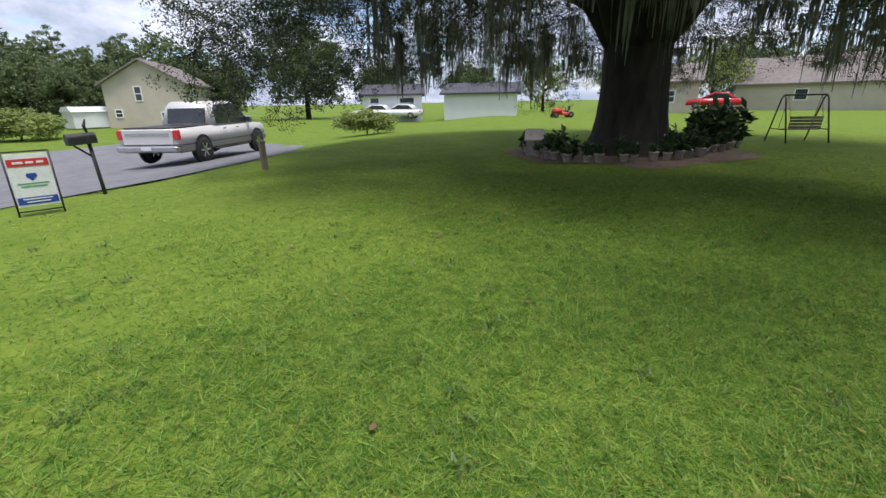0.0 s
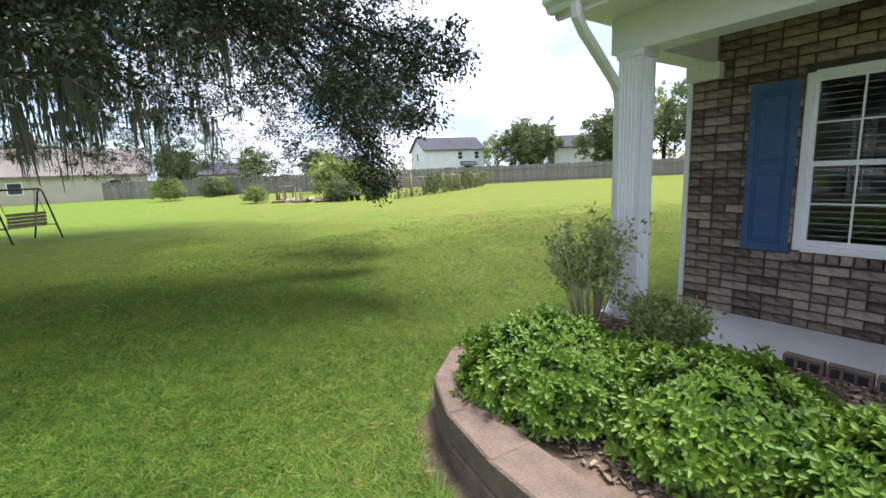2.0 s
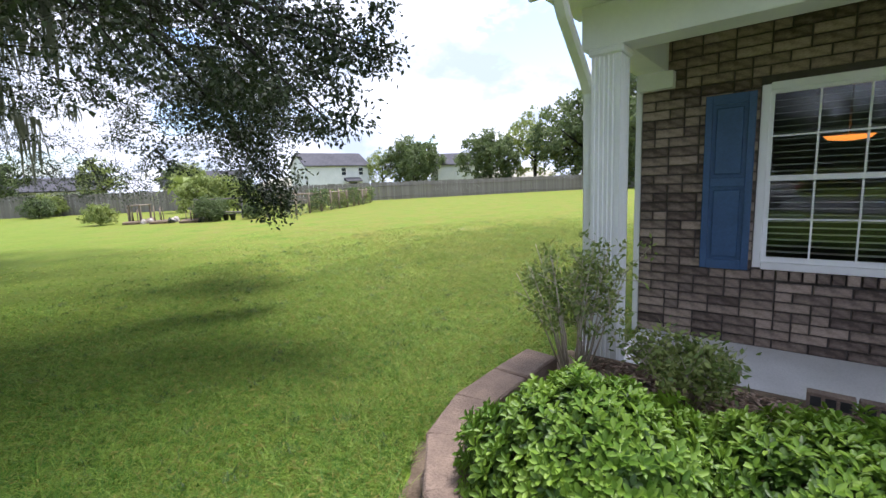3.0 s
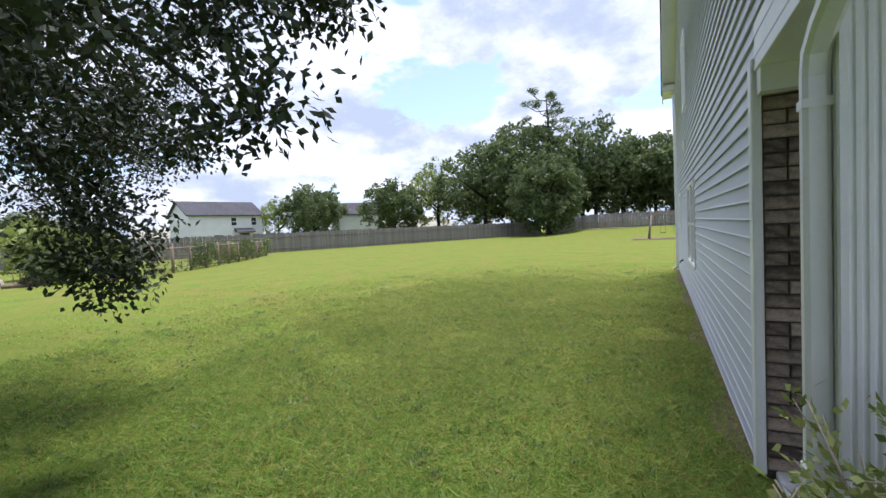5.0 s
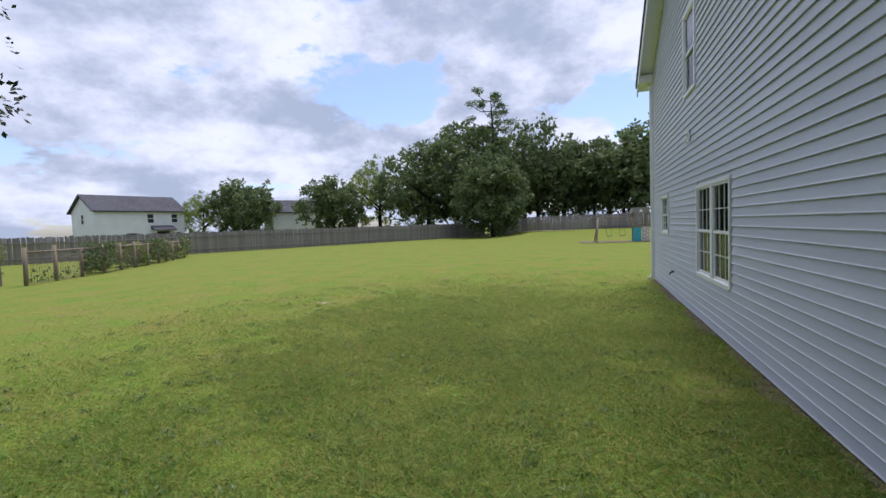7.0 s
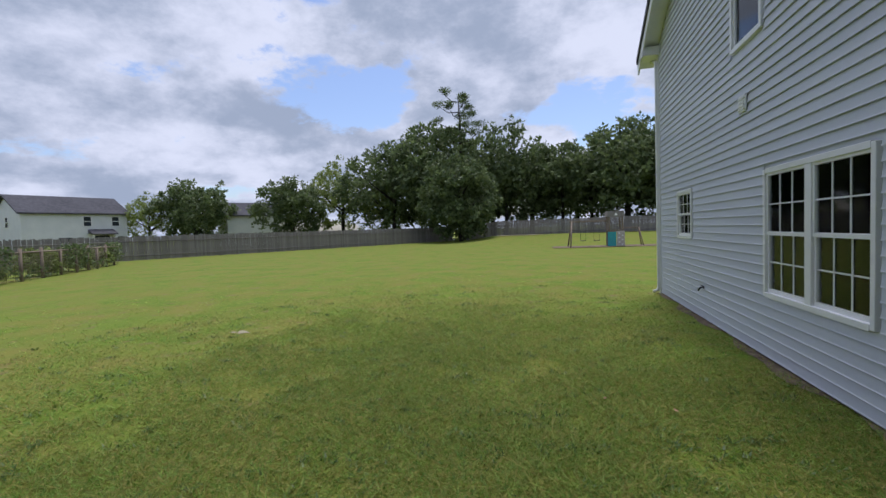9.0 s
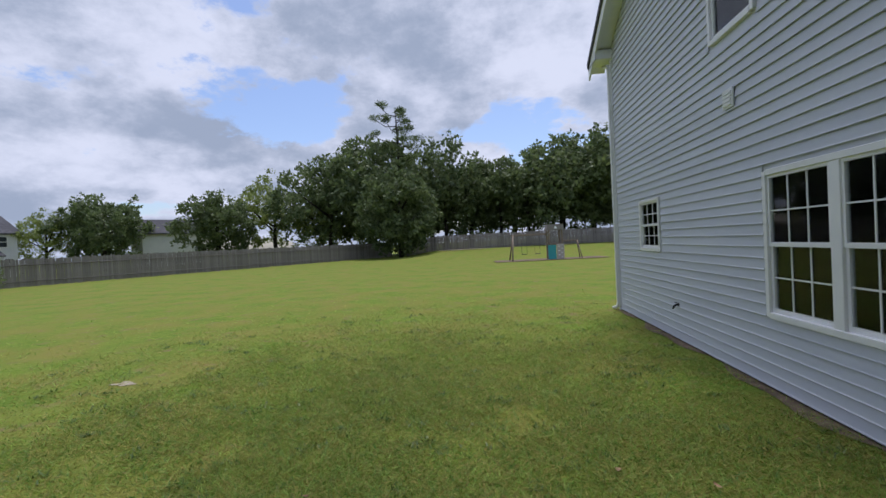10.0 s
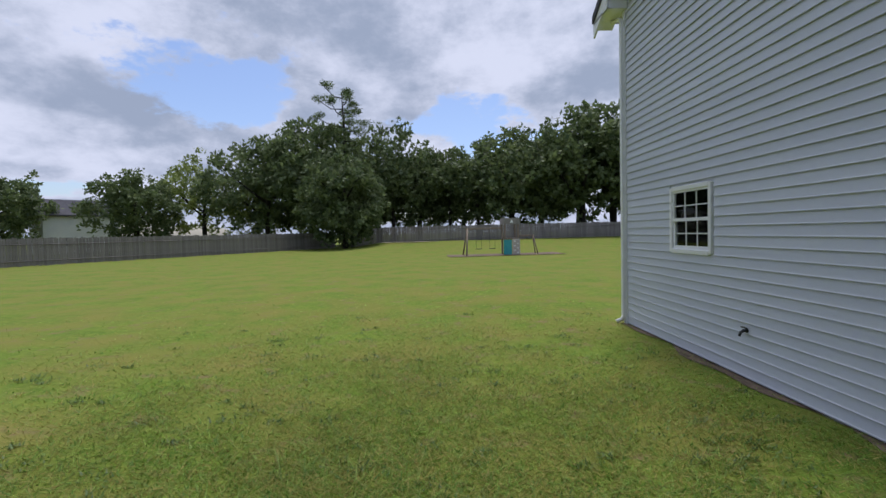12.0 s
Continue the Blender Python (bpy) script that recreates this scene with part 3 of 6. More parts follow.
box(bm, WX + 0.0, WX + 0.16, -3.09, -2.40, 2.55, 2.57)
tagged(part("porch_fascia", bm, M_TRIM), "white porch fascia and rake boards", "trim", kind="structure")


def gutter():
    ob = thing("gutter", pose(0, 0, 0), "white metal gutter along the porch eave", "gutter")
    bm = bmesh.new()
    y = -2.368
    prism(bm, [(y, 2.54), (y + 0.055, 2.54), (y + 0.075, 2.575), (y + 0.115, 2.60), (y + 0.115, 2.655), (y + 0.105, 2.655), (y + 0.105, 2.61), (y + 0.065, 2.585), (y + 0.05, 2.55), (y, 2.55)], "x", -7, WX + 0.21)
    prism(bm, [(y, 2.55), (y + 0.05, 2.55), (y + 0.105, 2.61), (y + 0.105, 2.655), (y, 2.655)], "x", WX + 0.205, WX + 0.21)
    part("trough", bm, M_TRIM, ob)
    pts = [(3.58, -2.32, 2.56), (3.58, -2.335, 2.47), (3.59, -2.42, 2.39), (3.63, -2.86, 2.10), (3.636, -2.93, 2.03), (3.636, -2.95, 1.95), (3.636, -2.95, 0.30), (3.636, -2.91, 0.25), (3.636, -2.80, 0.21)]
    bm = bmesh.new()
    rings = []
    for i, p in enumerate(pts):
        d = (Vector(pts[min(i + 1, len(pts) - 1)]) - Vector(pts[max(i - 1, 0)])).normalized()
        a = Vector((1, 0, 0))
        b = d.cross(a).normalized()
        rings.append([bm.verts.new(Vector(p) + a * su * 0.038 + b * sv * 0.028) for su, sv in ((-1, -0.6), (-0.6, -1), (0.6, -1), (1, -0.6), (1, 0.6), (0.6, 1), (-0.6, 1), (-1, 0.6))])
    for r0, r1 in zip(rings, rings[1:]):
        for k in range(8):
            bm.faces.new((r0[k], r0[(k + 1) % 8], r1[(k + 1) % 8], r1[k]))
    part("downspout", bm, M_TRIM, ob, "white downspout bent to the column")
    for z in (1.85, 0.6):
        part("strap", boxed(3.594, 3.678, -2.982, -2.918, z, z + 0.03), M_TRIM, ob)


gutter()


def column():
    ob = thing("porch_column", pose(3.50, -2.965, 0.055), "white fluted square porch column", "column")
    bm = bmesh.new()
    s = 0.095
    prof = []
    n = 5
    for k in range(4):
        a = k * math.pi / 2
        for i in range(n):
            u0 = -s + 0.02 + (2 * s - 0.04) * i / n
            u1 = -s + 0.02 + (2 * s - 0.04) * (i + 0.62) / n
            for u, dep in ((u0, 0), (u0 + 0.006, -0.007), (u1 - 0.006, -0.007), (u1, 0)):
                x, y = u, -(s + dep)
                prof.append((x * math.cos(a) - y * math.sin(a), x * math.sin(a) + y * math.cos(a)))
        prof.append((s * math.cos(a) + s * math.sin(a) * 1, s * math.sin(a) - s * math.cos(a)))
    prism(bm, prof, "z", 0.04, 2.19)
    part("shaft", bm, M_TRIM, ob)
    part("base", boxed(-0.115, 0.115, -0.115, 0.115, 0, 0.05, 0.008), M_TRIM, ob)
    part("capital", boxed(-0.112, 0.112, -0.112, 0.112, 2.18, 2.232, 0.01), M_TRIM, ob)


column()


def shutter():
    ob = thing("shutter", pose(2.765, FY + 0.002, 0.675), "blue painted raised-panel shutter on brick", "shutter")
    w, h = 0.335, 1.375
    bm = bmesh.new()
    box(bm, 0, 0.05, 0, 0.03, 0, h, 0.003); box(bm, w - 0.05, w, 0, 0.03, 0, h, 0.003)
    for z0, z1 in ((0, 0.075), (0.665, 0.735), (h - 0.075, h)):
        box(bm, 0.05, w - 0.05, 0, 0.03, z0, z1, 0.003)
    part("shutter_frame", bm, M_SHUTTER, ob)
    for z0, z1 in ((0.075, 0.665), (0.735, h - 0.075)):
        bm = bmesh.new()
        box(bm, 0.05, w - 0.05, 0, 0.012, z0, z1)
        box(bm, 0.075, w - 0.075, 0.012, 0.024, z0 + 0.025, z1 - 0.025, 0.008)
        part("panel", bm, M_SHUTTER, ob)


shutter()

# wall fixtures on the siding
ob = thing("wall_vent", pose(WX + 0.012, -11.055, 2.925), "small white square wall vent", "vent")
part("vent_frame", boxed(0, 0.02, -0.10, 0.10, -0.10, 0.10, 0.004), M_TRIM, ob)
for i in range(4):
    part("louvre", boxed(0.02, 0.034, -0.08, 0.08, -0.075 + i * 0.04, -0.052 + i * 0.04, m=None), M_TRIM, ob)
ob = thing("garden_tap", pose(WX + 0.010, -12.56, 0.50) @ Matrix.Scale(0.72, 4), "dark metal garden tap on the siding", "tap")
part("tap_body", tubed([(0, 0, 0.02), (0.05, 0, 0.02), (0.09, 0, -0.01), (0.11, 0, -0.06)], [0.02, 0.022, 0.02, 0.016], 8), M_BLACK, ob)
part("tap_handle", boxed(0.035, 0.06, -0.05, 0.05, 0.055, 0.072, 0.005), M_BLACK, ob)
part("flange", tubed([(0, 0, 0.02), (0.008, 0, 0.02)], 0.036, 10), M_BLACK, ob)
ob = thing("rear_downspout", pose(WX + 0.05, RY + 0.045, 0), "white downspout at the rear corner", "downspout")
part("pipe", boxed(-0.025, 0.03, -0.035, 0.035, 0.10, 4.9, 0.008), M_TRIM, ob)
part("elbow", tubed([(0.0, 0, 0.16), (0.02, -0.02, 0.07), (0.10, -0.06, 0.03)], 0.034, 8), M_TRIM, ob)
part("upper_elbow", tubed([(0, 0, 4.88), (0.01, -0.05, 4.97), (0.02, -0.28, 5.03), (0.02, -0.33, 5.1)], 0.034, 8), M_TRIM, ob)

# ---- planter ----
CURVE = [(3.90, -2.75), (3.94, -2.42), (3.94, -2.09), (3.94, -1.56), (3.73, -1.13), (3.48, -0.91), (3.13, -0.77), (2.75, -0.70), (2.35, -0.68), (1.8, -0.67), (-7.0, -0.67)]
BED_TOP, BLOCK_W = 0.275, 0.25


def along(path, step):
    """Points every step along a polyline, with the way left of it."""
    out, carry = [], 0.0
    for (x0, y0), (x1, y1) in zip(path, path[1:]):
        ln = math.hypot(x1 - x0, y1 - y0)
        d = carry
        while d < ln:
            out.append((x0 + (x1 - x0) * d / ln, y0 + (y1 - y0) * d / ln))
            d += step
        carry = d - ln
    return out


def smooth(path, rounds=3):
    for _ in range(rounds):
        q = [path[0]]
        for (x0, y0), (x1, y1) in zip(path, path[1:]):
            q += [(0.75 * x0 + 0.25 * x1, 0.75 * y0 + 0.25 * y1), (0.25 * x0 + 0.75 * x1, 0.25 * y0 + 0.75 * y1)]
        path = q + [path[-1]]
    return path


def planter():
    rng = random.Random(4)
    ob = thing("planter_wall", pose(0, 0, 0), "low curved retaining wall of tan concrete blocks", "retaining wall", kind="structure")
    for course, (z0, z1, inset) in enumerate(((-0.05, 0.135, 0.0), (0.14, BED_TOP, 0.012))):
        path = along(smooth(CURVE), 0.02)
        off, step = (0, 20) if course == 0 else (11, 21)
        i = off
        while i + step < len(path) and path[i][0] > -4:
            (x0, y0), (x1, y1) = path[i], path[min(i + step, len(path) - 1)]
            dx, dy = x1 - x0, y1 - y0
            ln = math.hypot(dx, dy)
            nx, ny = dy / ln, -dx / ln
            if nx * (x0 - 3.0) + ny * (y0 + 2.0) > 0:
                nx, ny = -nx, -ny
            jit = rng.uniform(-0.004, 0.004)
            bm = bmesh.new()
            dz = rng.uniform(-0.002, 0.003)
            turn = 0.04 if x0 > 2.9 else 0.0
            corners = [(x0 + dx * 0.006 + nx * (inset + jit), y0 + dy * 0.006 + ny * (inset + jit)), (x1 - dx * 0.006 + nx * (inset + jit), y1 - dy * 0.006 + ny * (inset + jit)),
                       (x1 - dx * (0.006 + turn) + nx * BLOCK_W, y1 - dy * (0.006 + turn) + ny * BLOCK_W), (x0 + dx * (0.006 + turn) + nx * BLOCK_W, y0 + dy * (0.006 + turn) + ny * BLOCK_W)]
            prism(bm, corners, "z", z0, z1 + dz)
            bmesh.ops.bevel(bm, geom=[e for e in bm.edges if all(v.co.z > z0 + 0.02 for v in e.verts)], offset=0.010, segments=1, affect="EDGES")
            part("block", bm, M_BLOCK, ob)
            i += step
    path = along(smooth(CURVE), 0.05)
    path = [q for q in path if q[0] > -4]
    v, f = [], []
    for k, (x, y) in enumerate(path):
        a, b = path[max(k - 1, 0)], path[min(k + 1, len(path) - 1)]
        dx, dy = b[0] - a[0], b[1] - a[1]
        ln = math.hypot(dx, dy)
        ox, oy = dy / ln, -dx / ln
        if ox * (x - 3.0) + oy * (y + 2.0) < 0:
            ox, oy = -ox, -oy
        w = 0.10 + 0.04 * math.sin(k * 0.31) + 0.03 * math.sin(k * 0.83)
        v += [(x - ox * 0.03, y - oy * 0.03, 0.05), (x + ox * w, y + oy * w, 0.006)]
        if k:
            f.append((2 * k - 2, 2 * k - 1, 2 * k + 1, 2 * k))
    tagged(arrays_mesh("bed_edge", np.array(v), np.array(f), M_SOIL), "bare soil edge along the planter", "soil", kind="structure")
    bm = bmesh.new()
    path = smooth(CURVE)
    inner = [(x - 0.12 * (1 if x > 3.5 else 0), y - 0.12 * (1 if x < 3.7 else 0)) for x, y in path]
    poly = inner + [(-7, -2.87), (3.75, -2.87)]
    bm.faces.new([bm.verts.new((x, y, 0.185)) for x, y in poly])
    bmesh.ops.recalc_face_normals(bm, faces=bm.faces)
    if bm.faces[:][0].normal.z < 0:
        bmesh.ops.reverse_faces(bm, faces=bm.faces)
    tagged(part("bed_soil", bm, M_SOIL), "dark soil of the planting bed", "soil", kind="structure")
    rng2 = np.random.default_rng(5)
    n = 10000
    xs, ys = rng2.uniform(0.0, 3.85, n), rng2.uniform(-2.8, -0.85, n)
    keep = (ys < -1.08 - 0.9 * np.clip(xs - 3.1, 0, 1)) & (xs < 3.62)
    xs, ys = xs[keep], ys[keep]
    n = len(xs)
    c = np.stack([xs, ys, 0.187 + rng2.uniform(0, 0.022, n)], 1)
    d = unit(np.stack([rng2.normal(size=n), rng2.normal(size=n), rng2.normal(size=n) * 0.15], 1))
    s = unit(np.cross(d, np.array([0, 0, 1.0]) + 0.25 * rng2.normal(size=(n, 3))))
    up = np.cross(s, d)
    L, W, T = rng2.uniform(0.009, 0.028, n)[:, None], rng2.uniform(0.005, 0.012, n)[:, None], 0.0015
    v = np.empty((n, 8, 3))
    for k, (a, b, t) in enumerate(((-1, -1, -1), (1, -1, -1), (1, 1, -1), (-1, 1, -1), (-1, -1, 1), (1, -1, 1), (1, 1, 1), (-1, 1, 1))):
        v[:, k] = c + d * L * a + s * W * b + up * T * t
    q = np.array([(4, 5, 6, 7), (0, 1, 5, 4), (1, 2, 6, 5), (2, 3, 7, 6), (3, 0, 4, 7)])
    f = (np.arange(n)[:, None, None] * 8 + q[None]).reshape(-1, 4)
    tagged(arrays_mesh("mulch", v.reshape(-1, 3), f, M_MULCH), "brown wood chip mulch in the bed", "mulch", kind="stuff")


planter()


def hedge(x, y, rx, ry, h, seed, n=2600, group="clipped hedges in the bed"):
    ob = thing("hedge_shrub", pose(x, y, 0.185), "dense bright green rounded hedge shrub", "shrub", group)
    rng = np.random.default_rng(seed)

    def shoots(count, lo, hi):
        d = unit(rng.normal(size=(count, 3)))
        d[:, 2] = np.abs(d[:, 2]) * 1.1 - 0.22
        bulge = 1 + 0.07 * np.sin(5 * d[:, 0] + seed) * np.sin(4.3 * d[:, 1] + 2 * seed) + 0.05 * np.sin(13 * d[:, 0] + 9 * d[:, 1] + seed) + 0.03 * rng.normal(size=count)
        k = rng.uniform(lo, hi, count) * bulge
        return np.stack([d[:, 0] * rx * k, d[:, 1] * ry * k, np.maximum(h * (0.32 + 0.68 * d[:, 2]) * k, 0.03)], 1), unit(d + np.array([0, 0, 0.45]))

    def rosettes(name, p, axis, per, length, width, lift, material, label=""):
        """Whorls of folded, pointed leaves round each shoot's tip."""
        m = len(p)
        ax = np.repeat(axis, per, 0)
        u = unit(np.cross(ax, np.array([0.31, 0.2, 0.93]) + 0.01))
        w = np.cross(ax, u)
        ang = (np.tile(np.arange(per), m) * 2.4 + np.repeat(rng.uniform(0, 6.28, m), per))[:, None]
        rad = u * np.cos(ang) + w * np.sin(ang)
        step = np.tile(np.linspace(0, 1, per), m)[:, None]
        tilt = lift * (0.3 + step) + 0.15 * rng.normal(size=(m * per, 1))
        dr = unit(rad + ax * tilt)
        base = np.repeat(p, per, 0) + ax * (0.018 * step) + 0.003 * rad
        sd = unit(np.cross(dr, ax))
        nr = np.cross(sd, dr)
        ln = length * rng.uniform(0.65, 1.15, (m * per, 1))
        wd = width * rng.uniform(0.8, 1.15, (m * per, 1))
        v = np.empty((m * per, 6, 3))
        v[:, 0] = base
        v[:, 1] = base + dr * ln * 0.42 + sd * wd * 0.5 + nr * wd * 0.22
        v[:, 2] = base + dr * ln * 0.80 + sd * wd * 0.36 + nr * wd * 0.10
        v[:, 3] = base + dr * ln - nr * wd * 0.15
        v[:, 4] = base + dr * ln * 0.80 - sd * wd * 0.36 + nr * wd * 0.10
        v[:, 5] = base + dr * ln * 0.42 - sd * wd * 0.5 + nr * wd * 0.22
        q = np.array([(0, 1, 2, 3), (0, 3, 4, 5)])
        f = (np.arange(m * per)[:, None, None] * 6 + q[None]).reshape(-1, 4)
        arrays_mesh(name, v.reshape(-1, 3), f, material, ob, label)

    p, ax = shoots(int(n * 0.62), 0.70, 0.95)
    rosettes("foliage", p, ax, 7, 0.040, 0.019, 0.45, M_HEDGE)
    p, ax = shoots(int(n * 0.38), 0.93, 1.04)
    rosettes("young_foliage", p, ax, 7, 0.042, 0.019, 0.85, M_HEDGETIP, "bright yellow-green young leaves")
    bm = bmesh.new()
    r = random.Random(seed)
    for _ in range(16):
        a = r.uniform(0, 6.28)
        q = r.uniform(0.3, 0.6)
        tube(bm, [(0.05 * math.cos(a), 0.05 * math.sin(a), 0), (rx * 0.5 * q * math.cos(a), ry * 0.5 * q * math.sin(a), h * 0.3), (rx * q * math.cos(a), ry * q * math.sin(a), h * 0.6)], [0.012, 0.008, 0.004], 5)
    part("stem", bm, M_TWIG, ob)
    return ob


HEDGES = [(3.05, -1.44, 0.49, 0.47, 0.46, 1), (2.30, -1.66, 0.51, 0.47, 0.40, 2), (1.55, -1.56, 0.49, 0.46, 0.40, 3), (0.75, -1.6, 0.47, 0.47, 0.44, 4)]
for hd in HEDGES:
    hedge(*hd)


def sparse_shrub(x, y, h, r, seed, n, label, leaf=0.05):
    ob = thing("sparse_shrub", pose(x, y, 0.185), label, "shrub")
    rr = random.Random(seed)
    bm = bmesh.new()
    tips = []
    for _ in range(26):
        a, q = rr.uniform(0, 6.28), r * rr.uniform(0.2, 1.0)
        top = h * rr.uniform(0.65, 1.0)
        pts = [(0.06 * math.cos(a), 0.06 * math.sin(a), 0), (q * 0.5 * math.cos(a) + rr.uniform(-.03, .03), q * 0.5 * math.sin(a), top * 0.5), (q * math.cos(a), q * math.sin(a), top)]
        tube(bm, pts, [0.007, 0.0045, 0.0025], 5)
        for _ in range(5):
            t0 = rr.uniform(0.4, 0.95)
            base = Vector(pts[1]).lerp(Vector(pts[2]), (t0 - 0.4) / 0.6)
            tip = base + Vector((rr.uniform(-.14, .14), rr.uniform(-.14, .14), rr.uniform(0.0, .16)))
            tube(bm, [base, tip], [0.003, 0.0015], 4)
            tips += [base.lerp(tip, k / 3) for k in range(1, 4)]
    part("stem", bm, M_TWIG, ob, "bare pale twiggy stems")
    rng = np.random.default_rng(seed)
    t = np.array([tuple(v) for v in tips])
    p = t[rng.integers(0, len(t), n)] + rng.normal(size=(n, 3)) * 0.022
    leaves("foliage", p, p - np.array([0, 0, h * 0.5]), leaf, leaf * 0.45, M_SPARSE, ob, spread=0.8, seed=seed)


sparse_shrub(3.52, -2.42, 0.92, 0.38, 11, 2300, "leggy half-bare shrub beside the porch column", 0.042)
sparse_shrub(2.88, -2.42, 0.34, 0.34, 12, 2600, "low thin shrub along the porch slab", 0.045)


for i in range(4):
    ob = thing("edging_brick", pose(1.55 + 0.21 * i, -2.80, 0.187, 0, 0, 2 - i), "brown cored brick lying along the porch slab", "brick", "cored bricks along the slab")
    part("body", boxed(0.0, 0.1975, -0.03, 0.03, 0, 0.09, 0.004), M_BLOCK, ob)
    # black blocks on the face paint the shade inside the core holes
    for k in range(3):
        part("core", boxed(0.016 + 0.0605 * k, 0.0605 + 0.0605 * k, 0.026, 0.032, 0.018, 0.072), M_BLACK, ob, "black block painting a core hole's shade")


# ---- the live oak ----
OAK = (12.9, 5.15)


def oak_lean(p):
    """The trunk and the street half of the tree stand a little off the centre of the crown's house half."""
    p = np.asarray(p, float)
    w = np.clip((p[..., 1] + 6.5) / 6.0, 0, 1)
    w = w * w * (3 - 2 * w)
    return p + np.stack([-0.25 * w, 0.63 * w, 0 * w], -1)



def oak():
    ob = thing("live_oak", pose(*OAK, 0), "huge spreading live oak hung with grey moss", "tree")
    rr = random.Random(21)
    bm = bmesh.new()
    sides = 28
    rings = []
    for z, rad in ((-0.1, 1.30), (0.15, 1.12), (0.5, 0.98), (1.0, 0.90), (1.7, 0.86), (2.4, 0.84), (3.0, 0.84), (3.6, 0.86)):
        rings.append([bm.verts.new(((rad * (1 + 0.10 * math.sin(5 * a + 0.3) * max(0.3, 1 - z / 3) + 0.04 * math.sin(11 * a + z))) * math.cos(a), (rad * (1 + 0.10 * math.sin(5 * a + 0.3) + 0.04 * math.sin(9 * a + z))) * math.sin(a), z)) for a in [2 * math.pi * k / sides for k in range(sides)]])
    for r0, r1 in zip(rings, rings[1:]):
        for k in range(sides):
            bm.faces.new((r0[k], r0[(k + 1) % sides], r1[(k + 1) % sides], r1[k])).smooth = True
    bm.faces.new(rings[-1])
    for v in bm.verts:
        v.co += Vector((-0.25, 0.63, 0))
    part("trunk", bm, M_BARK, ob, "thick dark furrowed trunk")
    for k in range(11):
        a = 2 * math.pi * k / 11 + rr.uniform(-0.2, 0.2)
        reach = rr.uniform(6.5, 9.0)
        zt = rr.uniform(5.4, 8.4)
        pts = [(0.4 * math.cos(a), 0.4 * math.sin(a), 2.9)]
        for s in (0.17, 0.45, 0.75, 1.0):
            w = a + rr.uniform(-0.16, 0.16)
            pts.append((reach * s * math.cos(w), reach * s * math.sin(w), 3.4 + (zt - 3.4) * math.sin(s * 1.5) + rr.uniform(-0.3, 0.3)))
        pts = [tuple(q) for q in oak_lean(pts)]
        bm = tubed(pts, [0.48, 0.30, 0.20, 0.12, 0.05], 10)
        for p in pts[2:]:
            for _ in range(4):
                w = rr.uniform(0, 6.28)
                q = Vector(p) + Vector((math.cos(w) * 1.6, math.sin(w) * 1.6, rr.uniform(-0.9, 1.4)))
                part("bough", tubed([p, Vector(p).lerp(q, 0.5) + Vector((0, 0, 0.15)), q], [0.07, 0.04, 0.015], 6), M_BARK, ob)
        part("limb", bm, M_BARK, ob)
    rng = np.random.default_rng(22)
    cs, rs = [], []
    # ragged under-skirt, then the dome above it
    for _ in range(1550):
        a = rng.uniform(0, 2 * math.pi)
        deg = math.degrees(a)
        edge = 10.4 + 0.3 * math.sin(7 * a) - 2.0 * math.exp(-((deg - 208) / 17) ** 2)
        r = edge * math.sqrt(rng.uniform(0.06, 1.0))
        s = r / edge
        low = 3.75 - 1.65 * s ** 2 + 0.6 * math.sin(4 * a + 2.0) * s + 0.5 * math.sin(9 * a + r)
        low += 1.2 * math.exp(-((deg - 206) / 26) ** 2)
        high = 5.4 + 4.6 * math.sqrt(max(0.0, 1 - s * s))
        z = low + (high - low) * rng.uniform(0, 1) ** 2.3
        cs.append((r * math.cos(a), r * math.sin(a), z)); rs.append(rng.uniform(0.55, 1.0))
    for a, r, z0, z1 in HANGING:
        for k in range(int((z1 - z0) / 0.28)):
            z = z1 - 0.28 * k
            f = (z1 - z) / (z1 - z0)
            cs.append(((r + 0.3 * math.sin(k)) * math.cos(a + 0.02 * k), (r + 0.3 * math.sin(k)) * math.sin(a + 0.02 * k), z)); rs.append(0.75 * (1 - 0.55 * f))
    # low boughs that droop towards the house, thick with sprays
    for bough in DROOPING:
        q = [Vector(v) for v in bough]
        part("bough", tubed(q, [0.04, 0.022, 0.007], 6), M_BARK, ob)
        for k in range(27):
            f = k / 26
            c = q[0].lerp(q[1], f * 2) if f < 0.5 else q[1].lerp(q[2], f * 2 - 1)
            w = 0.45 * (1 - 0.65 * f)
            cs.append((c.x + w * rng.normal(), c.y + w * rng.normal(), c.z + 0.7 * w * rng.normal())); rs.append(0.46 - 0.26 * f)
    # inner skirt in front of the trunk and over the lawn
    for _ in range(330):
        a, r = math.radians(rng.uniform(150, 238)), rng.uniform(5.0, 9.2)
        cs.append((r * math.cos(a), r * math.sin(a), 5.2 - 0.22 * r + rng.uniform(-0.25, 1.4))); rs.append(rng.uniform(0.5, 0.85))
    cs = [tuple(q) for q in oak_lean(cs)]
    sub, sd2 = clumped(np.array(cs), np.array(rs), 8, 23, 0.2)
    p, d = clumped(sub, np.random.default_rng(26).uniform(0.09, 0.25, len(sub)), 30, 25, 0.1)
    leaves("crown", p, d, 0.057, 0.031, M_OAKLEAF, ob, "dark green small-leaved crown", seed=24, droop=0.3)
    # twigs that carry the sprays
    c6 = np.repeat(np.array(cs), 8, 0)
    side = unit(np.cross(sub - c6, np.array([0.3, 0.5, 0.8]))) * 0.008
    tv = np.stack([c6 - side, c6 + side, sub + side * 0.5, sub - side * 0.5], 1).reshape(-1, 3)
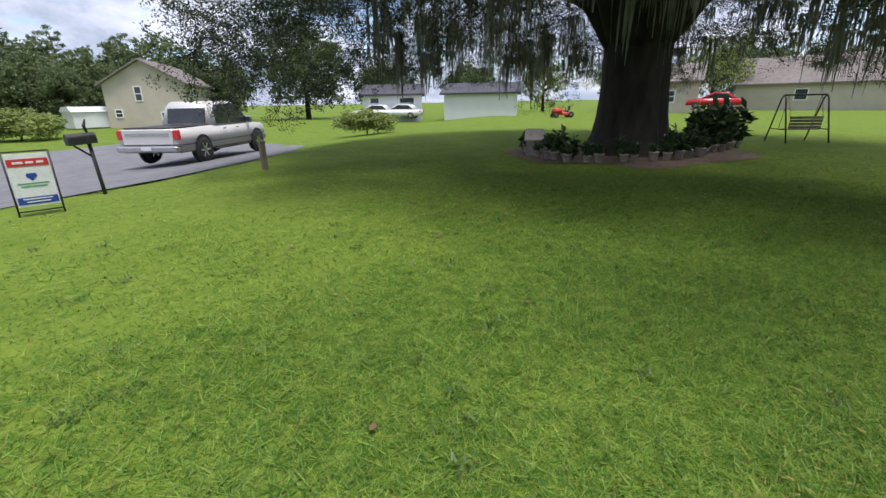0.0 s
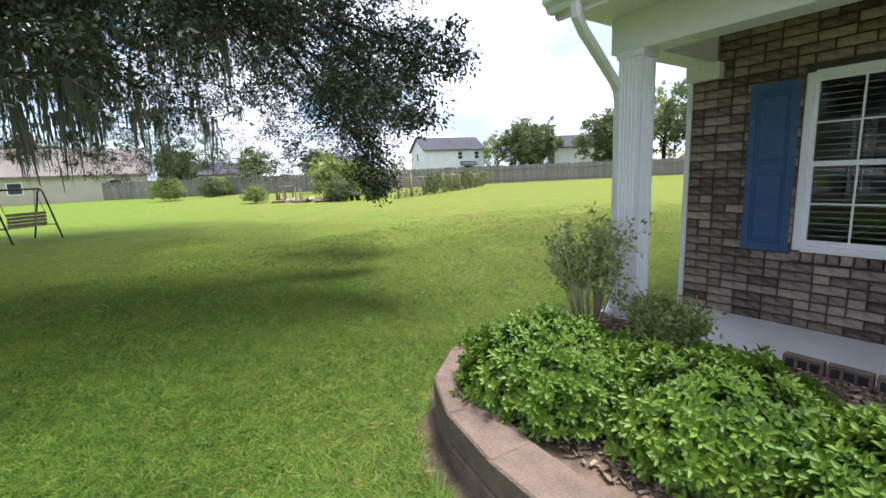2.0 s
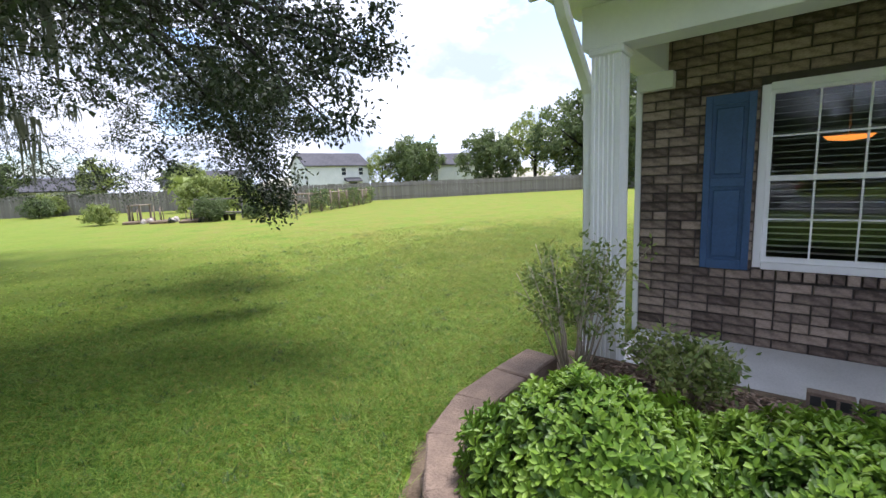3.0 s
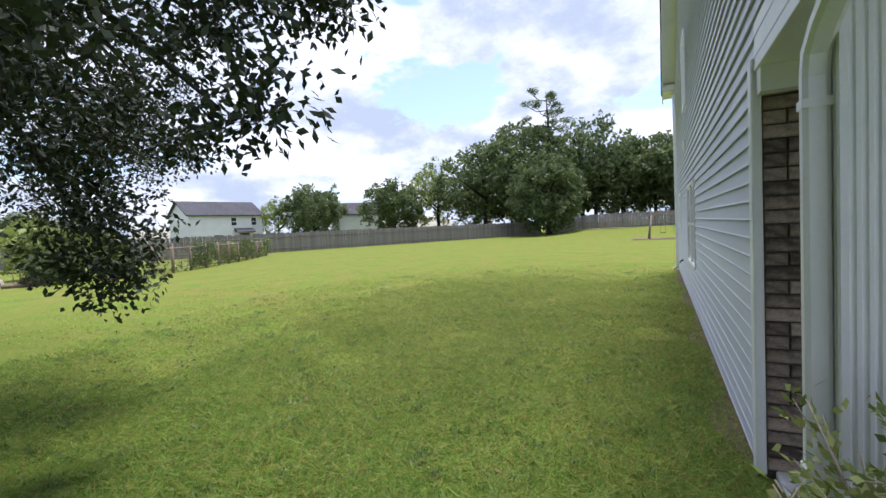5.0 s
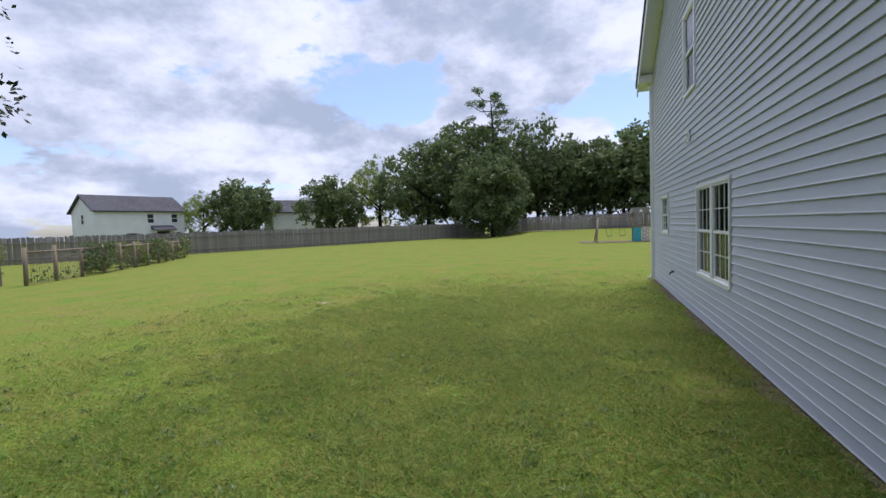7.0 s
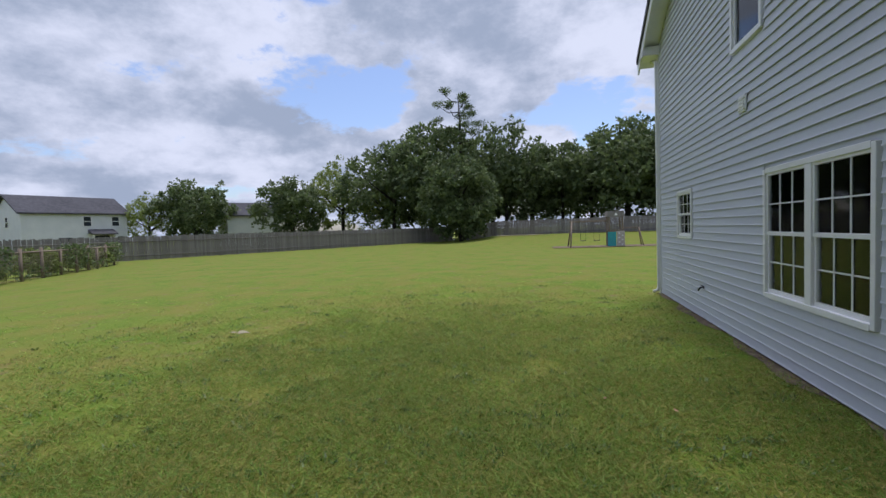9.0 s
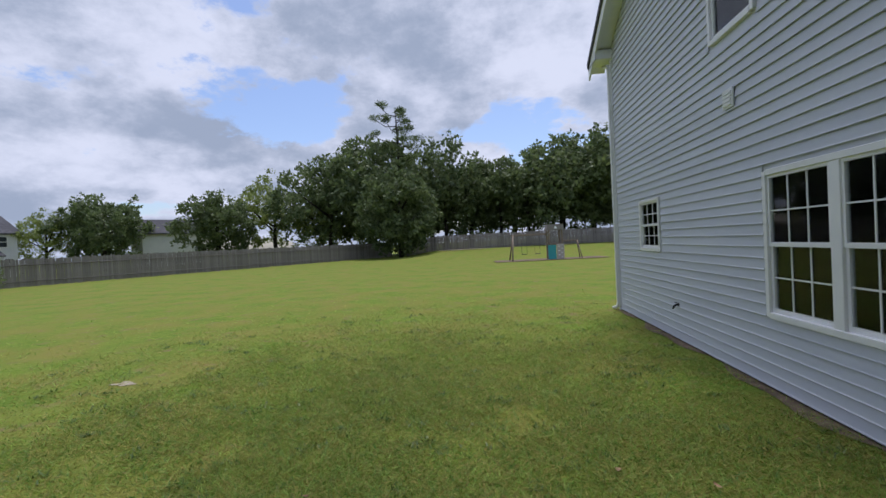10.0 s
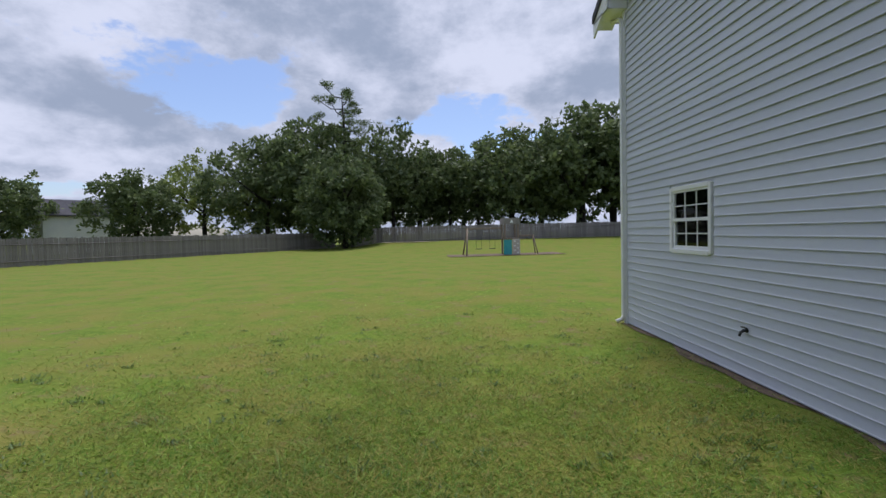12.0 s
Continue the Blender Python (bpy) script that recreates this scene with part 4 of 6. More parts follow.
    tagged(arrays_mesh("twig", tv, np.arange(len(tv)).reshape(-1, 4), M_BARK, ob), kind="stuff")
    # the closed top of the crown: coarse leaves added to block light from above
    tc = []
    for _ in range(540):
        a, q = rng.uniform(0, 2 * math.pi), math.sqrt(rng.uniform(0, 0.9))
        trim = 0.86 if 185 < math.degrees(a) < 235 else 1
        tc.append((9.6 * q * math.cos(a) * trim, 9.6 * q * math.sin(a) * trim, 4.6 + 4.9 * math.sqrt(1 - q * q) + rng.uniform(-0.5, 0.3)))
    # unseen high boughs over the walk, added to shade the lawn below
    for _ in range(45):
        a, q = math.radians(rng.uniform(198, 240)), rng.uniform(6.5, 11.6)
        tc.append((q * math.cos(a), q * math.sin(a), 7.6 - 0.12 * q + rng.uniform(-0.2, 0.7)))
    p, d = clumped(oak_lean(tc), rng.uniform(0.6, 1.1, len(tc)), 70, 27, 0.2)
    leaves("shading_upper_crown", p, d, 0.24, 0.15, M_OAKLEAF, ob, seed=28)
    # hanging moss
    vs, fs = [], []
    nst = 1500
    for i in range(nst):
        c = cs[int(rng.integers(0, 1550))]
        rc = math.hypot(c[0], c[1])
        if c[2] > 5.2 or rc > 7.6 or rc < 2.2 or c[2] < 2.6:
            continue
        ln = (0.3 + 1.7 * rng.uniform(0, 1) ** 1.8) * (0.6 if c[2] < 3.2 else 1.0)
        w = rng.uniform(0.02, 0.06)
        for s in range(11):
            a = rng.uniform(0, 3.14)
            ox, oy = rng.normal() * 0.11, rng.normal() * 0.11
            ls = ln * rng.uniform(0.45, 1.05)
            b = len(vs)
            for k in range(5):
                f = k / 4
                wk = w * (1 - 0.75 * f) * (0.6 + 0.4 * math.sin(k * 2.1 + s))
                x, y, z = c[0] + ox + 0.04 * math.sin(3 * f + s), c[1] + oy + 0.04 * math.cos(2.4 * f + s), c[2] - 0.25 - ls * f
                vs += [(x - wk * math.cos(a), y - wk * math.sin(a), z), (x + wk * math.cos(a), y + wk * math.sin(a), z)]
            fs += [(b + 2 * k, b + 2 * k + 1, b + 2 * k + 3, b + 2 * k + 2) for k in range(4)]
    arrays_mesh("hanging_moss", np.array(vs), np.array(fs), M_MOSS, ob, "grey-green strands of hanging moss")


# hanging branch curtains: angle round the trunk, radius, lowest and highest point
HANGING = [(math.radians(86), 8.2, 1.9, 4.2), (math.radians(76), 8.0, 1.8, 4.2), (math.radians(66), 8.0, 1.9, 4.0), (math.radians(56), 8.2, 2.0, 4.2), (math.radians(46), 8.4, 2.1, 4.2), (math.radians(242), 9.6, 0.9, 3.6), (math.radians(246), 9.3, 1.3, 3.6),
           (math.radians(140), 10.4, 1.1, 3.6), (math.radians(145), 10.6, 1.3, 3.8), (math.radians(134), 10.4, 1.0, 3.6), (math.radians(128), 10.3, 1.2, 3.6), (math.radians(122), 10.2, 1.4, 3.4), (math.radians(150), 10.7, 1.8, 4.0), (math.radians(114), 9.8, 1.3, 3.2), (math.radians(106), 9.4, 1.6, 3.2), (math.radians(96), 9.2, 1.9, 3.2)]
DROOPING = [((-4.4, -5.4, 4.7), (-6.2, -7.2, 3.25), (-7.5, -7.9, 2.62)), ((-5.0, -6.0, 4.3), (-6.3, -7.0, 3.0), (-7.2, -7.45, 2.05)), ((-4.6, -6.6, 3.8), (-5.0, -7.6, 2.4), (-5.35, -7.95, 1.40)), ((-2.4, -7.6, 4.2), (-3.4, -8.6, 3.2), (-4.4, -9.3, 2.5))]
oak()


# ---- other trees ----
def tree_kind(seed, h, r, trunk, low, material, nclump, per, leaf, label, name="tree", cat="tree"):
    ob = thing(name, pose(0, 0, 0), label, cat)
    rr, rng = random.Random(seed), np.random.default_rng(seed)
    bm = tubed([(0, 0, -0.2), (0.1, 0.05, h * 0.25), (-0.1, 0.1, h * 0.5), (0, 0, h * 0.8)], [trunk, trunk * 0.8, trunk * 0.55, trunk * 0.15], 10)
    part("trunk", bm, M_BARK, ob)
    for k in range(6):
        a = k * 1.05 + rr.uniform(-.3, .3)
        z0 = h * rr.uniform(0.25, 0.5)
        part("limb", tubed([(0, 0, z0), (r * .4 * math.cos(a), r * .4 * math.sin(a), z0 + h * .12), (r * .8 * math.cos(a), r * .8 * math.sin(a), z0 + h * .25)], [trunk * .45, trunk * .3, trunk * .1], 6), M_BARK, ob)
    cs, rs = [], []
    for _ in range(nclump):
        a, s = rng.uniform(0, 6.28), math.sqrt(rng.uniform(0, 1))
        env = math.sqrt(max(0.02, 1 - s * s))
        mid = low + (h - low) * 0.42
        z = mid + (h - mid) * env * rng.uniform(0.1, 1) if rng.random() < 0.62 else mid - (mid - low) * env * rng.uniform(0, 1)
        q = r * s * (1 + 0.18 * math.sin(3 * a + seed))
        cs.append((q * math.cos(a), q * math.sin(a), z)); rs.append(rng.uniform(0.10, 0.2) * r + 0.25)
    sub, out = clumped(np.array(cs), np.array(rs), 5, seed + 1, 0.55)
    p, d = clumped(sub, np.random.default_rng(seed + 3).uniform(0.16, 0.36, len(sub)) * (0.4 + 0.12 * r) * 1.6, max(6, int(per * 0.24)), seed + 4, 0.3)
    leaves("crown", p, d + 0.5 * np.repeat(out, len(p) // len(sub), 0) + np.array([0, 0, 0.5]), leaf * 1.1, leaf * 0.68, material, ob, seed=seed + 2, facing_out=True)
    return ob


def pine_kind(seed, h):
    ob = thing("pine_tree", pose(0, 0, 0), "tall thin pine with open crown", "tree")
    rng = np.random.default_rng(seed)
    part("trunk", tubed([(0, 0, -0.2), (0.15, 0, h * 0.4), (-0.1, 0.1, h * 0.75), (0.1, 0, h * 0.97)], [0.3, 0.24, 0.16, 0.05], 8), M_BARK, ob)
    cs, rs = [], []
    for k in range(17):
        a, z = k * 2.4 + rng.uniform(-.4, .4), h * (0.58 + 0.38 * (k / 17))
        ln = (4.3 - 1.9 * k / 17) * rng.uniform(0.55, 1.1)
        tip = (ln * math.cos(a), ln * math.sin(a), z + rng.uniform(0.5, 1.5))
        part("limb", tubed([(0, 0, z), (tip[0] * .5, tip[1] * .5, z + 0.1), tip], [0.08, 0.06, 0.03], 5), M_BARK, ob)
        for _ in range(3):
            cs.append((tip[0] * rng.uniform(.6, 1.1), tip[1] * rng.uniform(.6, 1.1), tip[2] + rng.uniform(-.2, .4))); rs.append(rng.uniform(0.45, 0.95))
    p, d = clumped(np.array(cs), np.array(rs), 110, seed + 1, 0.3, 0.5)
    leaves("crown", p, d + np.array([0, 0, 0.4]), 0.36, 0.09, M_FARLEAF, ob, seed=seed + 2)
    return ob


def plant_out(kinds, spots):
    """Sets a copy of a kind at each spot (kind, x, y, scale, turn); the first use of a kind moves the kind itself."""
    used = set()
    for k, x, y, s, turn in spots:
        if y > 20:
            x, y = street_xy(x, y)
        m = Matrix.Translation((x, y, gz(x, y) - 0.05)) @ pose(0, 0, 0, 0, 0, turn) @ Matrix.Scale(s, 4)
        if k not in used:
            used.add(k)
            kinds[k].matrix_basis = m
        else:
            c = copy_thing(kinds[k], pose(0, 0, 0))
            c.matrix_basis = m


KINDS = {
    "oak": tree_kind(31, 13, 6.2, 0.42, 1.6, M_FARLEAF, 150, 44, 0.53, "broad dark green tree behind the fence"),
    "oak2": tree_kind(41, 14, 5.2, 0.28, 1.7, M_FARLEAF, 135, 44, 0.53, "tall dark green tree with open trunks"),
    "round": tree_kind(51, 10, 4.8, 0.35, 1.2, M_FARLEAF, 150, 62, 0.40, "rounded green tree beyond the fence"),
    "light": tree_kind(61, 11, 4.4, 0.3, 1.5, M_LIGHTLEAF, 90, 60, 0.34, "light yellow-green tree beyond the fence"),
    "bush": tree_kind(71, 10.5, 4.4, 0.3, 0.4, M_FARLEAF, 190, 60, 0.43, "dark bushy tree at the fence corner"),
    "low": tree_kind(81, 3.2, 1.9, 0.06, 0.05, M_LIGHTLEAF, 110, 60, 0.2, "low green shrub along the fence", "garden_shrub", "shrub"),
    "dark_low": tree_kind(83, 3.2, 1.9, 0.06, 0.05, M_FARLEAF, 110, 60, 0.17, "dark rounded shrub in the kitchen garden", "garden_shrub", "shrub"),
    "pine": pine_kind(91, 20.5),
}
SPOTS = [
    ("bush", 16.6, -57.0, 1.0, 0), ("pine", 18.2, -66.0, 1.0, 0), ("round", 57.5, -60, 1.05, 10), ("round", 43.0, -62.5, 1.0, 130), ("light", 38.5, -70, 1.2, 0), ("pine", -13, -66, 0.72, 70), ("pine", -17.5, -67, 0.78, 150), ("light", 31.5, -71, 0.8, 80),
    ("oak", 29.0, -68, 1.1, 0), ("oak", 24.0, -71, 1.3, 60), ("oak2", 20.5, -68, 1.2, 20), ("oak2", 12.5, -70, 1.15, 200), ("oak", 9.0, -74, 1.0, 170), ("oak2", 4.5, -71, 0.92, 90),
    ("oak2", 0.5, -70, 1.0, 300), ("oak", -4.0, -69, 1.12, 250), ("oak2", -8.5, -71, 1.15, 45), ("oak", -13, -68, 1.3, 100), ("oak2", -18, -69, 1.35, 10), ("oak", -24, -67, 1.3, 200), ("oak", -31, -68, 1.3, 20),
    ("light", 64.0, -58, 0.75, 40), ("light", 61.0, -64, 0.8, 240), ("oak", 15.5, -78, 1.1, 30), ("oak", 2.0, -80, 1.0, 80), ("oak2", -11, -80, 1.1, 0), ("light", 26, -79, 1.0, 0),
    # beyond the street
    ("oak2", -6, 66, 0.65, 0), ("oak", -9, 60, 0.59, 15), ("oak", -4, 63, 0.56, 75), ("oak", 3, 64, 0.59, 140), ("oak", 8, 66, 0.56, 200), ("oak", 13, 68, 0.59, 260), ("oak", 20, 64, 0.56, 320), ("oak", 26, 63, 0.62, 10), ("oak", -17, 54, 0.81, 70), ("bush", 24, 60, 0.63, 30), ("bush", 0, 58, 0.56, 30), ("bush", 9.5, 61, 0.56, 130), ("bush", -7, 56, 0.56, 200), ("oak", -1, 72, 0.74, 30), ("oak2", 5, 70, 0.71, 60), ("oak", 10, 74, 0.74, 90), ("oak2", 16, 72, 0.71, 120), ("oak", 22, 70, 0.81, 150), ("oak", -13, 62, 0.87, 180), ("oak2", -20, 58, 0.87, 210), ("pine", 2, 76, 0.56, 40), ("pine", -9, 70, 0.53, 160), ("pine", 12, 78, 0.56, 220), ("pine", 19, 76, 0.55, 10),
    ("oak", 34, 56, 0.9, 30), ("round", 44, 52, 0.8, 60), ("round", 52, 42, 0.75, 90), ("light", 58, 34, 0.7, 120), ("round", 64, 24, 0.8, 10), ("light", 61, 17, 0.75, 60), ("round", 76, 8, 0.8, 80), ("oak", 82, 18, 0.8, 100), ("round", 90, -8, 0.8, 30), ("light", 86, -20, 0.7, 70), ("round", 92, -34, 0.75, 20), ("light", 78, -30, 0.6, 20), ("round", 100, 2, 0.9, 10),
    # shrubs in the garden and along its fence
    ("low", 31.6, -6.6, 0.36, 0), ("low", 31.6, -12.4, 0.80, 40), ("low", 33.2, -14.6, 0.78, 90), ("low", 37.5, -15.0, 0.6, 130), ("low", 29.6, -20.6, 0.42, 10), ("low", 31.4, -23.2, 0.40, 70), ("low", 33.2, -26.2, 0.38, 110), ("low", 27.6, -17.4, 0.26, 60), ("low", 46, -3, 0.6, 50), ("low", 53, -8.0, 0.6, 80),
    ("dark_low", 26.6, -10.2, 0.43, 20), ("dark_low", 25.6, -12.0, 0.30, 120), ("dark_low", 50.0, -7.0, 0.55, 60),
]
plant_out(KINDS, SPOTS)


# ---- fences ----
def board_fence(pts, name, label, singles=300, z_lift=0.0):
    ob = thing(name, pose(0, 0, 0), label, "fence", kind="structure")
    rr = random.Random(len(pts))
    kinds = []
    for k in range(5):
        bm = bmesh.new()
        w, hh = 0.135, 1.80 + 0.02 * k
        prism(bm, [(0, 0), (w, 0), (w, hh - 0.03), (w - 0.03, hh), (0.03, hh), (0, hh - 0.03)], "y", -0.009, 0.009)
        me = bpy.data.meshes.new("board")
        bm.to_mesh(me); bm.free()
        me.materials.append(M_FENCE)
        kinds.append(me)
    count = 0
    rest_v, rest_f = [], []
    for (x0, y0), (x1, y1) in zip(pts, pts[1:]):
        ln = math.hypot(x1 - x0, y1 - y0)
        turn = math.atan2(y1 - y0, x1 - x0)
        n = int(ln / 0.143)
        for i in range(n):
            f = i / n
            x, y = x0 + (x1 - x0) * f, y0 + (y1 - y0) * f
            m = Matrix.Translation((x, y, gz(x, y) + rr.uniform(0.0, 0.05))) @ Euler((0, rr.uniform(-0.008, 0.008), turn)).to_matrix().to_4x4()
            if count < singles:
                b = new("board", kinds[rr.randrange(5)])
                b.parent = ob
                b.matrix_basis = m
                count += 1
            else:
                b0 = len(rest_v)
                hh = 1.80 + 0.02 * rr.randrange(5)
                for yy in (-0.009, 0.009):
                    for u, v in ((0, 0), (0.135, 0), (0.135, hh - 0.03), (0.105, hh), (0.03, hh), (0, hh - 0.03)):
                        rest_v.append(tuple(m @ Vector((u, yy, v))))
                for a in ((0, 1, 2, 5), (5, 2, 3, 4), (7, 6, 11, 8), (8, 11, 10, 9), (1, 7, 8, 2), (6, 0, 5, 11), (4, 3, 9, 10)):
                    rest_f.append(tuple(b0 + q for q in a))
        for zz in (0.35, 1.45):
            za, zb = gz(x0, y0), gz(x1, y1)
            bm = tubed([(x0 + 0.03 * math.sin(turn), y0 - 0.03 * math.cos(turn), za + zz), (x1 + 0.03 * math.sin(turn), y1 - 0.03 * math.cos(turn), zb + zz)], 0.04, 4)
            part("rail", bm, M_FENCE, ob)
    if rest_v:
        tagged(arrays_mesh("far_boards", np.array(rest_v), np.array(rest_f), M_FENCE_FAR, ob), kind="stuff")


M_FENCE_FAR = mat("weathered far boards", (0.20, 0.18, 0.165), (0.36, 0.34, 0.32), 2, 0.92, 0.3, 40, island=0.35, stretch=(4, 4, 0.6), spread=0.35)
board_fence([(43.2, -21.2), (37.5, -31.0), (28.5, -46.5), (19.0, -62.5)], "fence_side", "weathered grey board privacy fence beside the lawn")
board_fence([(17.0, -62.0), (4.0, -62.5), (-14.0, -63.0), (-30.0, -63.5)], "fence_back", "weathered grey board privacy fence behind the lawn")
board_fence([(43.2, -21.2), (60.5, 0.5), (68.0, 11.0)], "fence_neighbour", "weathered grey board fence behind the garden", 150)


def far_house(m, w, d, h, rh, wall, roof, label, ridge="x", windows=(), category="house"):
    """Ridge along local x or y; windows: (face, along, z, width, height) on faces s, n, e, w."""
    ob = thing("house", m, label, category)
    part("wall", boxed(-w / 2, w / 2, -d / 2, d / 2, -0.6, h), wall, ob)
    o = 0.4
    bm, gb = bmesh.new(), bmesh.new()
    if ridge == "x":
        prism(gb, [(-d / 2, h), (d / 2, h), (0, h + rh)], "x", -w / 2, w / 2)
        k = rh / (d / 2)
        for s in (1, -1):
            prism(bm, [(s * (d / 2 + o), h - o * k + 0.02), (0, h + rh + 0.02), (0, h + rh + 0.2), (s * (d / 2 + o), h - o * k + 0.2)], "x", -w / 2 - o, w / 2 + o)
    else:
        prism(gb, [(-w / 2, h), (w / 2, h), (0, h + rh)], "y", -d / 2, d / 2)
        k = rh / (w / 2)
        for s in (1, -1):
            prism(bm, [(s * (w / 2 + o), h - o * k + 0.02), (0, h + rh + 0.02), (0, h + rh + 0.2), (s * (w / 2 + o), h - o * k + 0.2)], "y", -d / 2 - o, d / 2 + o)
    part("gable", gb, wall, ob)
    part("roof", bm, roof, ob)
    for face, u, z, ww, hh in windows:
        fm = {"s": pose(u, -d / 2, z, 0, 0, 0), "n": pose(u, d / 2, z, 0, 0, 180), "e": pose(w / 2, u, z, 0, 0, 90), "w": pose(-w / 2, u, z, 0, 0, -90)}[face]
        win = new("window")
        win.parent = ob
        win.matrix_basis = fm
        bm = bmesh.new()
        box(bm, -ww / 2, -ww / 2 + .09, -.06, .02, 0, hh); box(bm, ww / 2 - .09, ww / 2, -.06, .02, 0, hh)
        box(bm, -ww / 2 + .09, ww / 2 - .09, -.06, .02, 0, .09); box(bm, -ww / 2 + .09, ww / 2 - .09, -.06, .02, hh - .09, hh); box(bm, -ww / 2 + .09, ww / 2 - .09, -.06, .02, hh / 2 - .04, hh / 2 + .04)
        part("frame", bm, M_TRIM, win)
        part("pane", boxed(-ww / 2 + .05, ww / 2 - .05, -.03, -.01, .05, hh - .05), M_DGLASS, win)
    return ob


def facing(x, y, tx, ty, z=0.0):
    """A pose at x, y whose -y side faces the point tx, ty."""
    return pose(x, y, z, 0, 0, math.degrees(math.atan2(ty - y, tx - x)) + 90)


white_house = far_house(facing(70.0, -50.5, 22, -38, 0), 11.5, 8.0, 5.4, 2.2, M_WHITEWALL, M_ROOF, "white two-storey house with dark roof beyond the fence", "x",
          [("s", 1.0, 3.6, 1.0, 1.4), ("s", 4.3, 3.6, 1.0, 1.4), ("s", -1.5, 0.9, 1.6, 1.4), ("s", 2.5, 0.9, 2.2, 1.6), ("w", 0.0, 3.6, 1.0, 1.4), ("s", 4.8, 0.9, 1.0, 1.4)])
bm = bmesh.new()
prism(bm, [(-4.0, 2.72), (-5.3, 2.50), (-5.3, 2.62), (-4.0, 3.25)], "x", 1.0, 4.0)
part("porch_roof", bm, M_ROOF, white_house)
for px in (1.15, 3.85):
    part("porch_post", boxed(px - 0.07, px + 0.07, -5.2, -5.06, -0.3, 2.5), M_TRIM, white_house)
far_house(facing(55.5, -69.0, -8, -20, 0), 8.0, 7.0, 5.0, 2.0, M_WHITEWALL, M_ROOF, "pale two-storey house between trees", "x", [("s", -1.5, 0.9, 1, 1.3), ("w", -2, 3.4, .9, 1.3), ("w", 2, 3.4, .9, 1.3), ("w", 4.3, 3.4, .9, 1.3)])
far_house(facing(93, -38, 20, -5), 13, 9, 3.0, 2.6, M_BEIGEWALL, M_ROOF, "low house with dark roof beyond the garden", "x", [("s", 2, 0.9, 1.4, 1.3)])
far_house(facing(98, -16, 20, -5), 14, 9, 2.8, 2.0, M_WHITEWALL, M_ROOF, "low white house beyond the fence", "x", [("s", -2, 0.9, 1.4, 1.3), ("s", 2, 0.9, 1.4, 1.3)])
far_house(STREET @ facing(17.0, 56.5, -14, 12, -0.7), 7.2, 10.0, 4.3, 2.1, M_BEIGEWALL, M_TANROOF, "beige two-storey gabled house across the street", "y", [("s", -0.6, 2.7, 0.7, 1.4), ("s", 1.8, 0.3, 1.5, 1.4), ("s", -2.6, 1.2, 0.7, 0.8), ("e", -2, 3.2, 1, 1.4)])
far_house(STREET @ facing(35.0, 39.5, 0, 5, -0.2), 6.0, 9.0, 2.4, 1.0, M_WHITEWALL, M_ROOF, "white house behind parked cars across the lawn", "x", [("s", -1.8, 1.0, 1, 1.2), ("s", 1.5, 1.0, 1.6, 1.2)])
far_house(STREET @ facing(41.5, 32.0, 0, 5, -0.2), 7.5, 9.0, 2.4, 1.0, M_WHITEWALL, M_ROOF, "pale single-storey house beyond the lawn", "x", [])
far_house(STREET @ facing(54.0, 16.5, 0, 4, 0), 6.0, 8.0, 3.0, 1.7, M_BEIGEWALL, M_TANROOF, "small beige house behind the oak", "x", [("s", 0.5, 1.0, 1, 1.2)])
far_house(STREET @ facing(66.0, 3.0, 10, 3, 0), 17.0, 9.0, 2.8, 2.7, M_BEIGEWALL, M_TANROOF, "long tan house with grey-brown roof", "x", [("s", 5.5, 1.0, 1.2, 1.2), ("s", -2.5, 1.0, 1.2, 1.2)])
far_house(STREET @ pose(-9.5, 48, -0.3), 9, 9, 5.2, 2.2, M_WHITEWALL, M_ROOF, "white house at the end of the street", "x", [("s", 2.5, 1.0, 1.2, 1.3)])


# ---- street side ----
def wheel(parent, x, y, r, w, side, name="wheel"):
    wh = new(name)
    wh.parent = parent
    wh.matrix_basis = pose(x, y, r, 0, 0, 0)
    bm = lathe([(r * 0.62, -w / 2), (r * 0.93, -w / 2), (r, -w * 0.32), (r, w * 0.32), (r * 0.93, w / 2), (r * 0.62, w / 2)], 24)
    bmesh.ops.rotate(bm, matrix=Matrix.Rotation(math.pi / 2, 3, "X"), verts=bm.verts)
    part("tyre", bm, M_RUBBER, wh)
    bm = lathe([(r * 0.1, -w * 0.42), (r * 0.25, -w * 0.48), (r * 0.60, -w * 0.36), (r * 0.64, -w * 0.5), (r * 0.64, w * 0.5), (r * 0.60, w * 0.36), (r * 0.25, w * 0.48), (r * 0.1, w * 0.42)], 12)
    for k in range(6):
        a = k * math.pi / 3
        box(bm, r * 0.1, r * 0.6, -0.03, 0.03, -w * 0.52, w * 0.52, m=Matrix.Rotation(a, 4, "Z"))
    bmesh.ops.rotate(bm, matrix=Matrix.Rotation(math.pi / 2, 3, "X"), verts=bm.verts)
    part("rim", bm, M_CHROME, wh)


def shell(profile, half, top_half, z_bend):
    """A side outline drawn across the car; above z_bend it leans in to top_half."""
    bm = bmesh.new()
    prism(bm, profile, "y", -half, half)
    zt = max(v for _, v in profile)
    for v in bm.verts:
        if v.co.z > z_bend:
            f = (v.co.z - z_bend) / max(zt - z_bend, 1e-3)
            v.co.y *= 1 - (1 - top_half / half) * f
    bmesh.ops.bevel(bm, geom=list(bm.edges), offset=0.045, segments=2, affect="EDGES", clamp_overlap=True)
    for f in bm.faces:
        f.smooth = True
    return bm


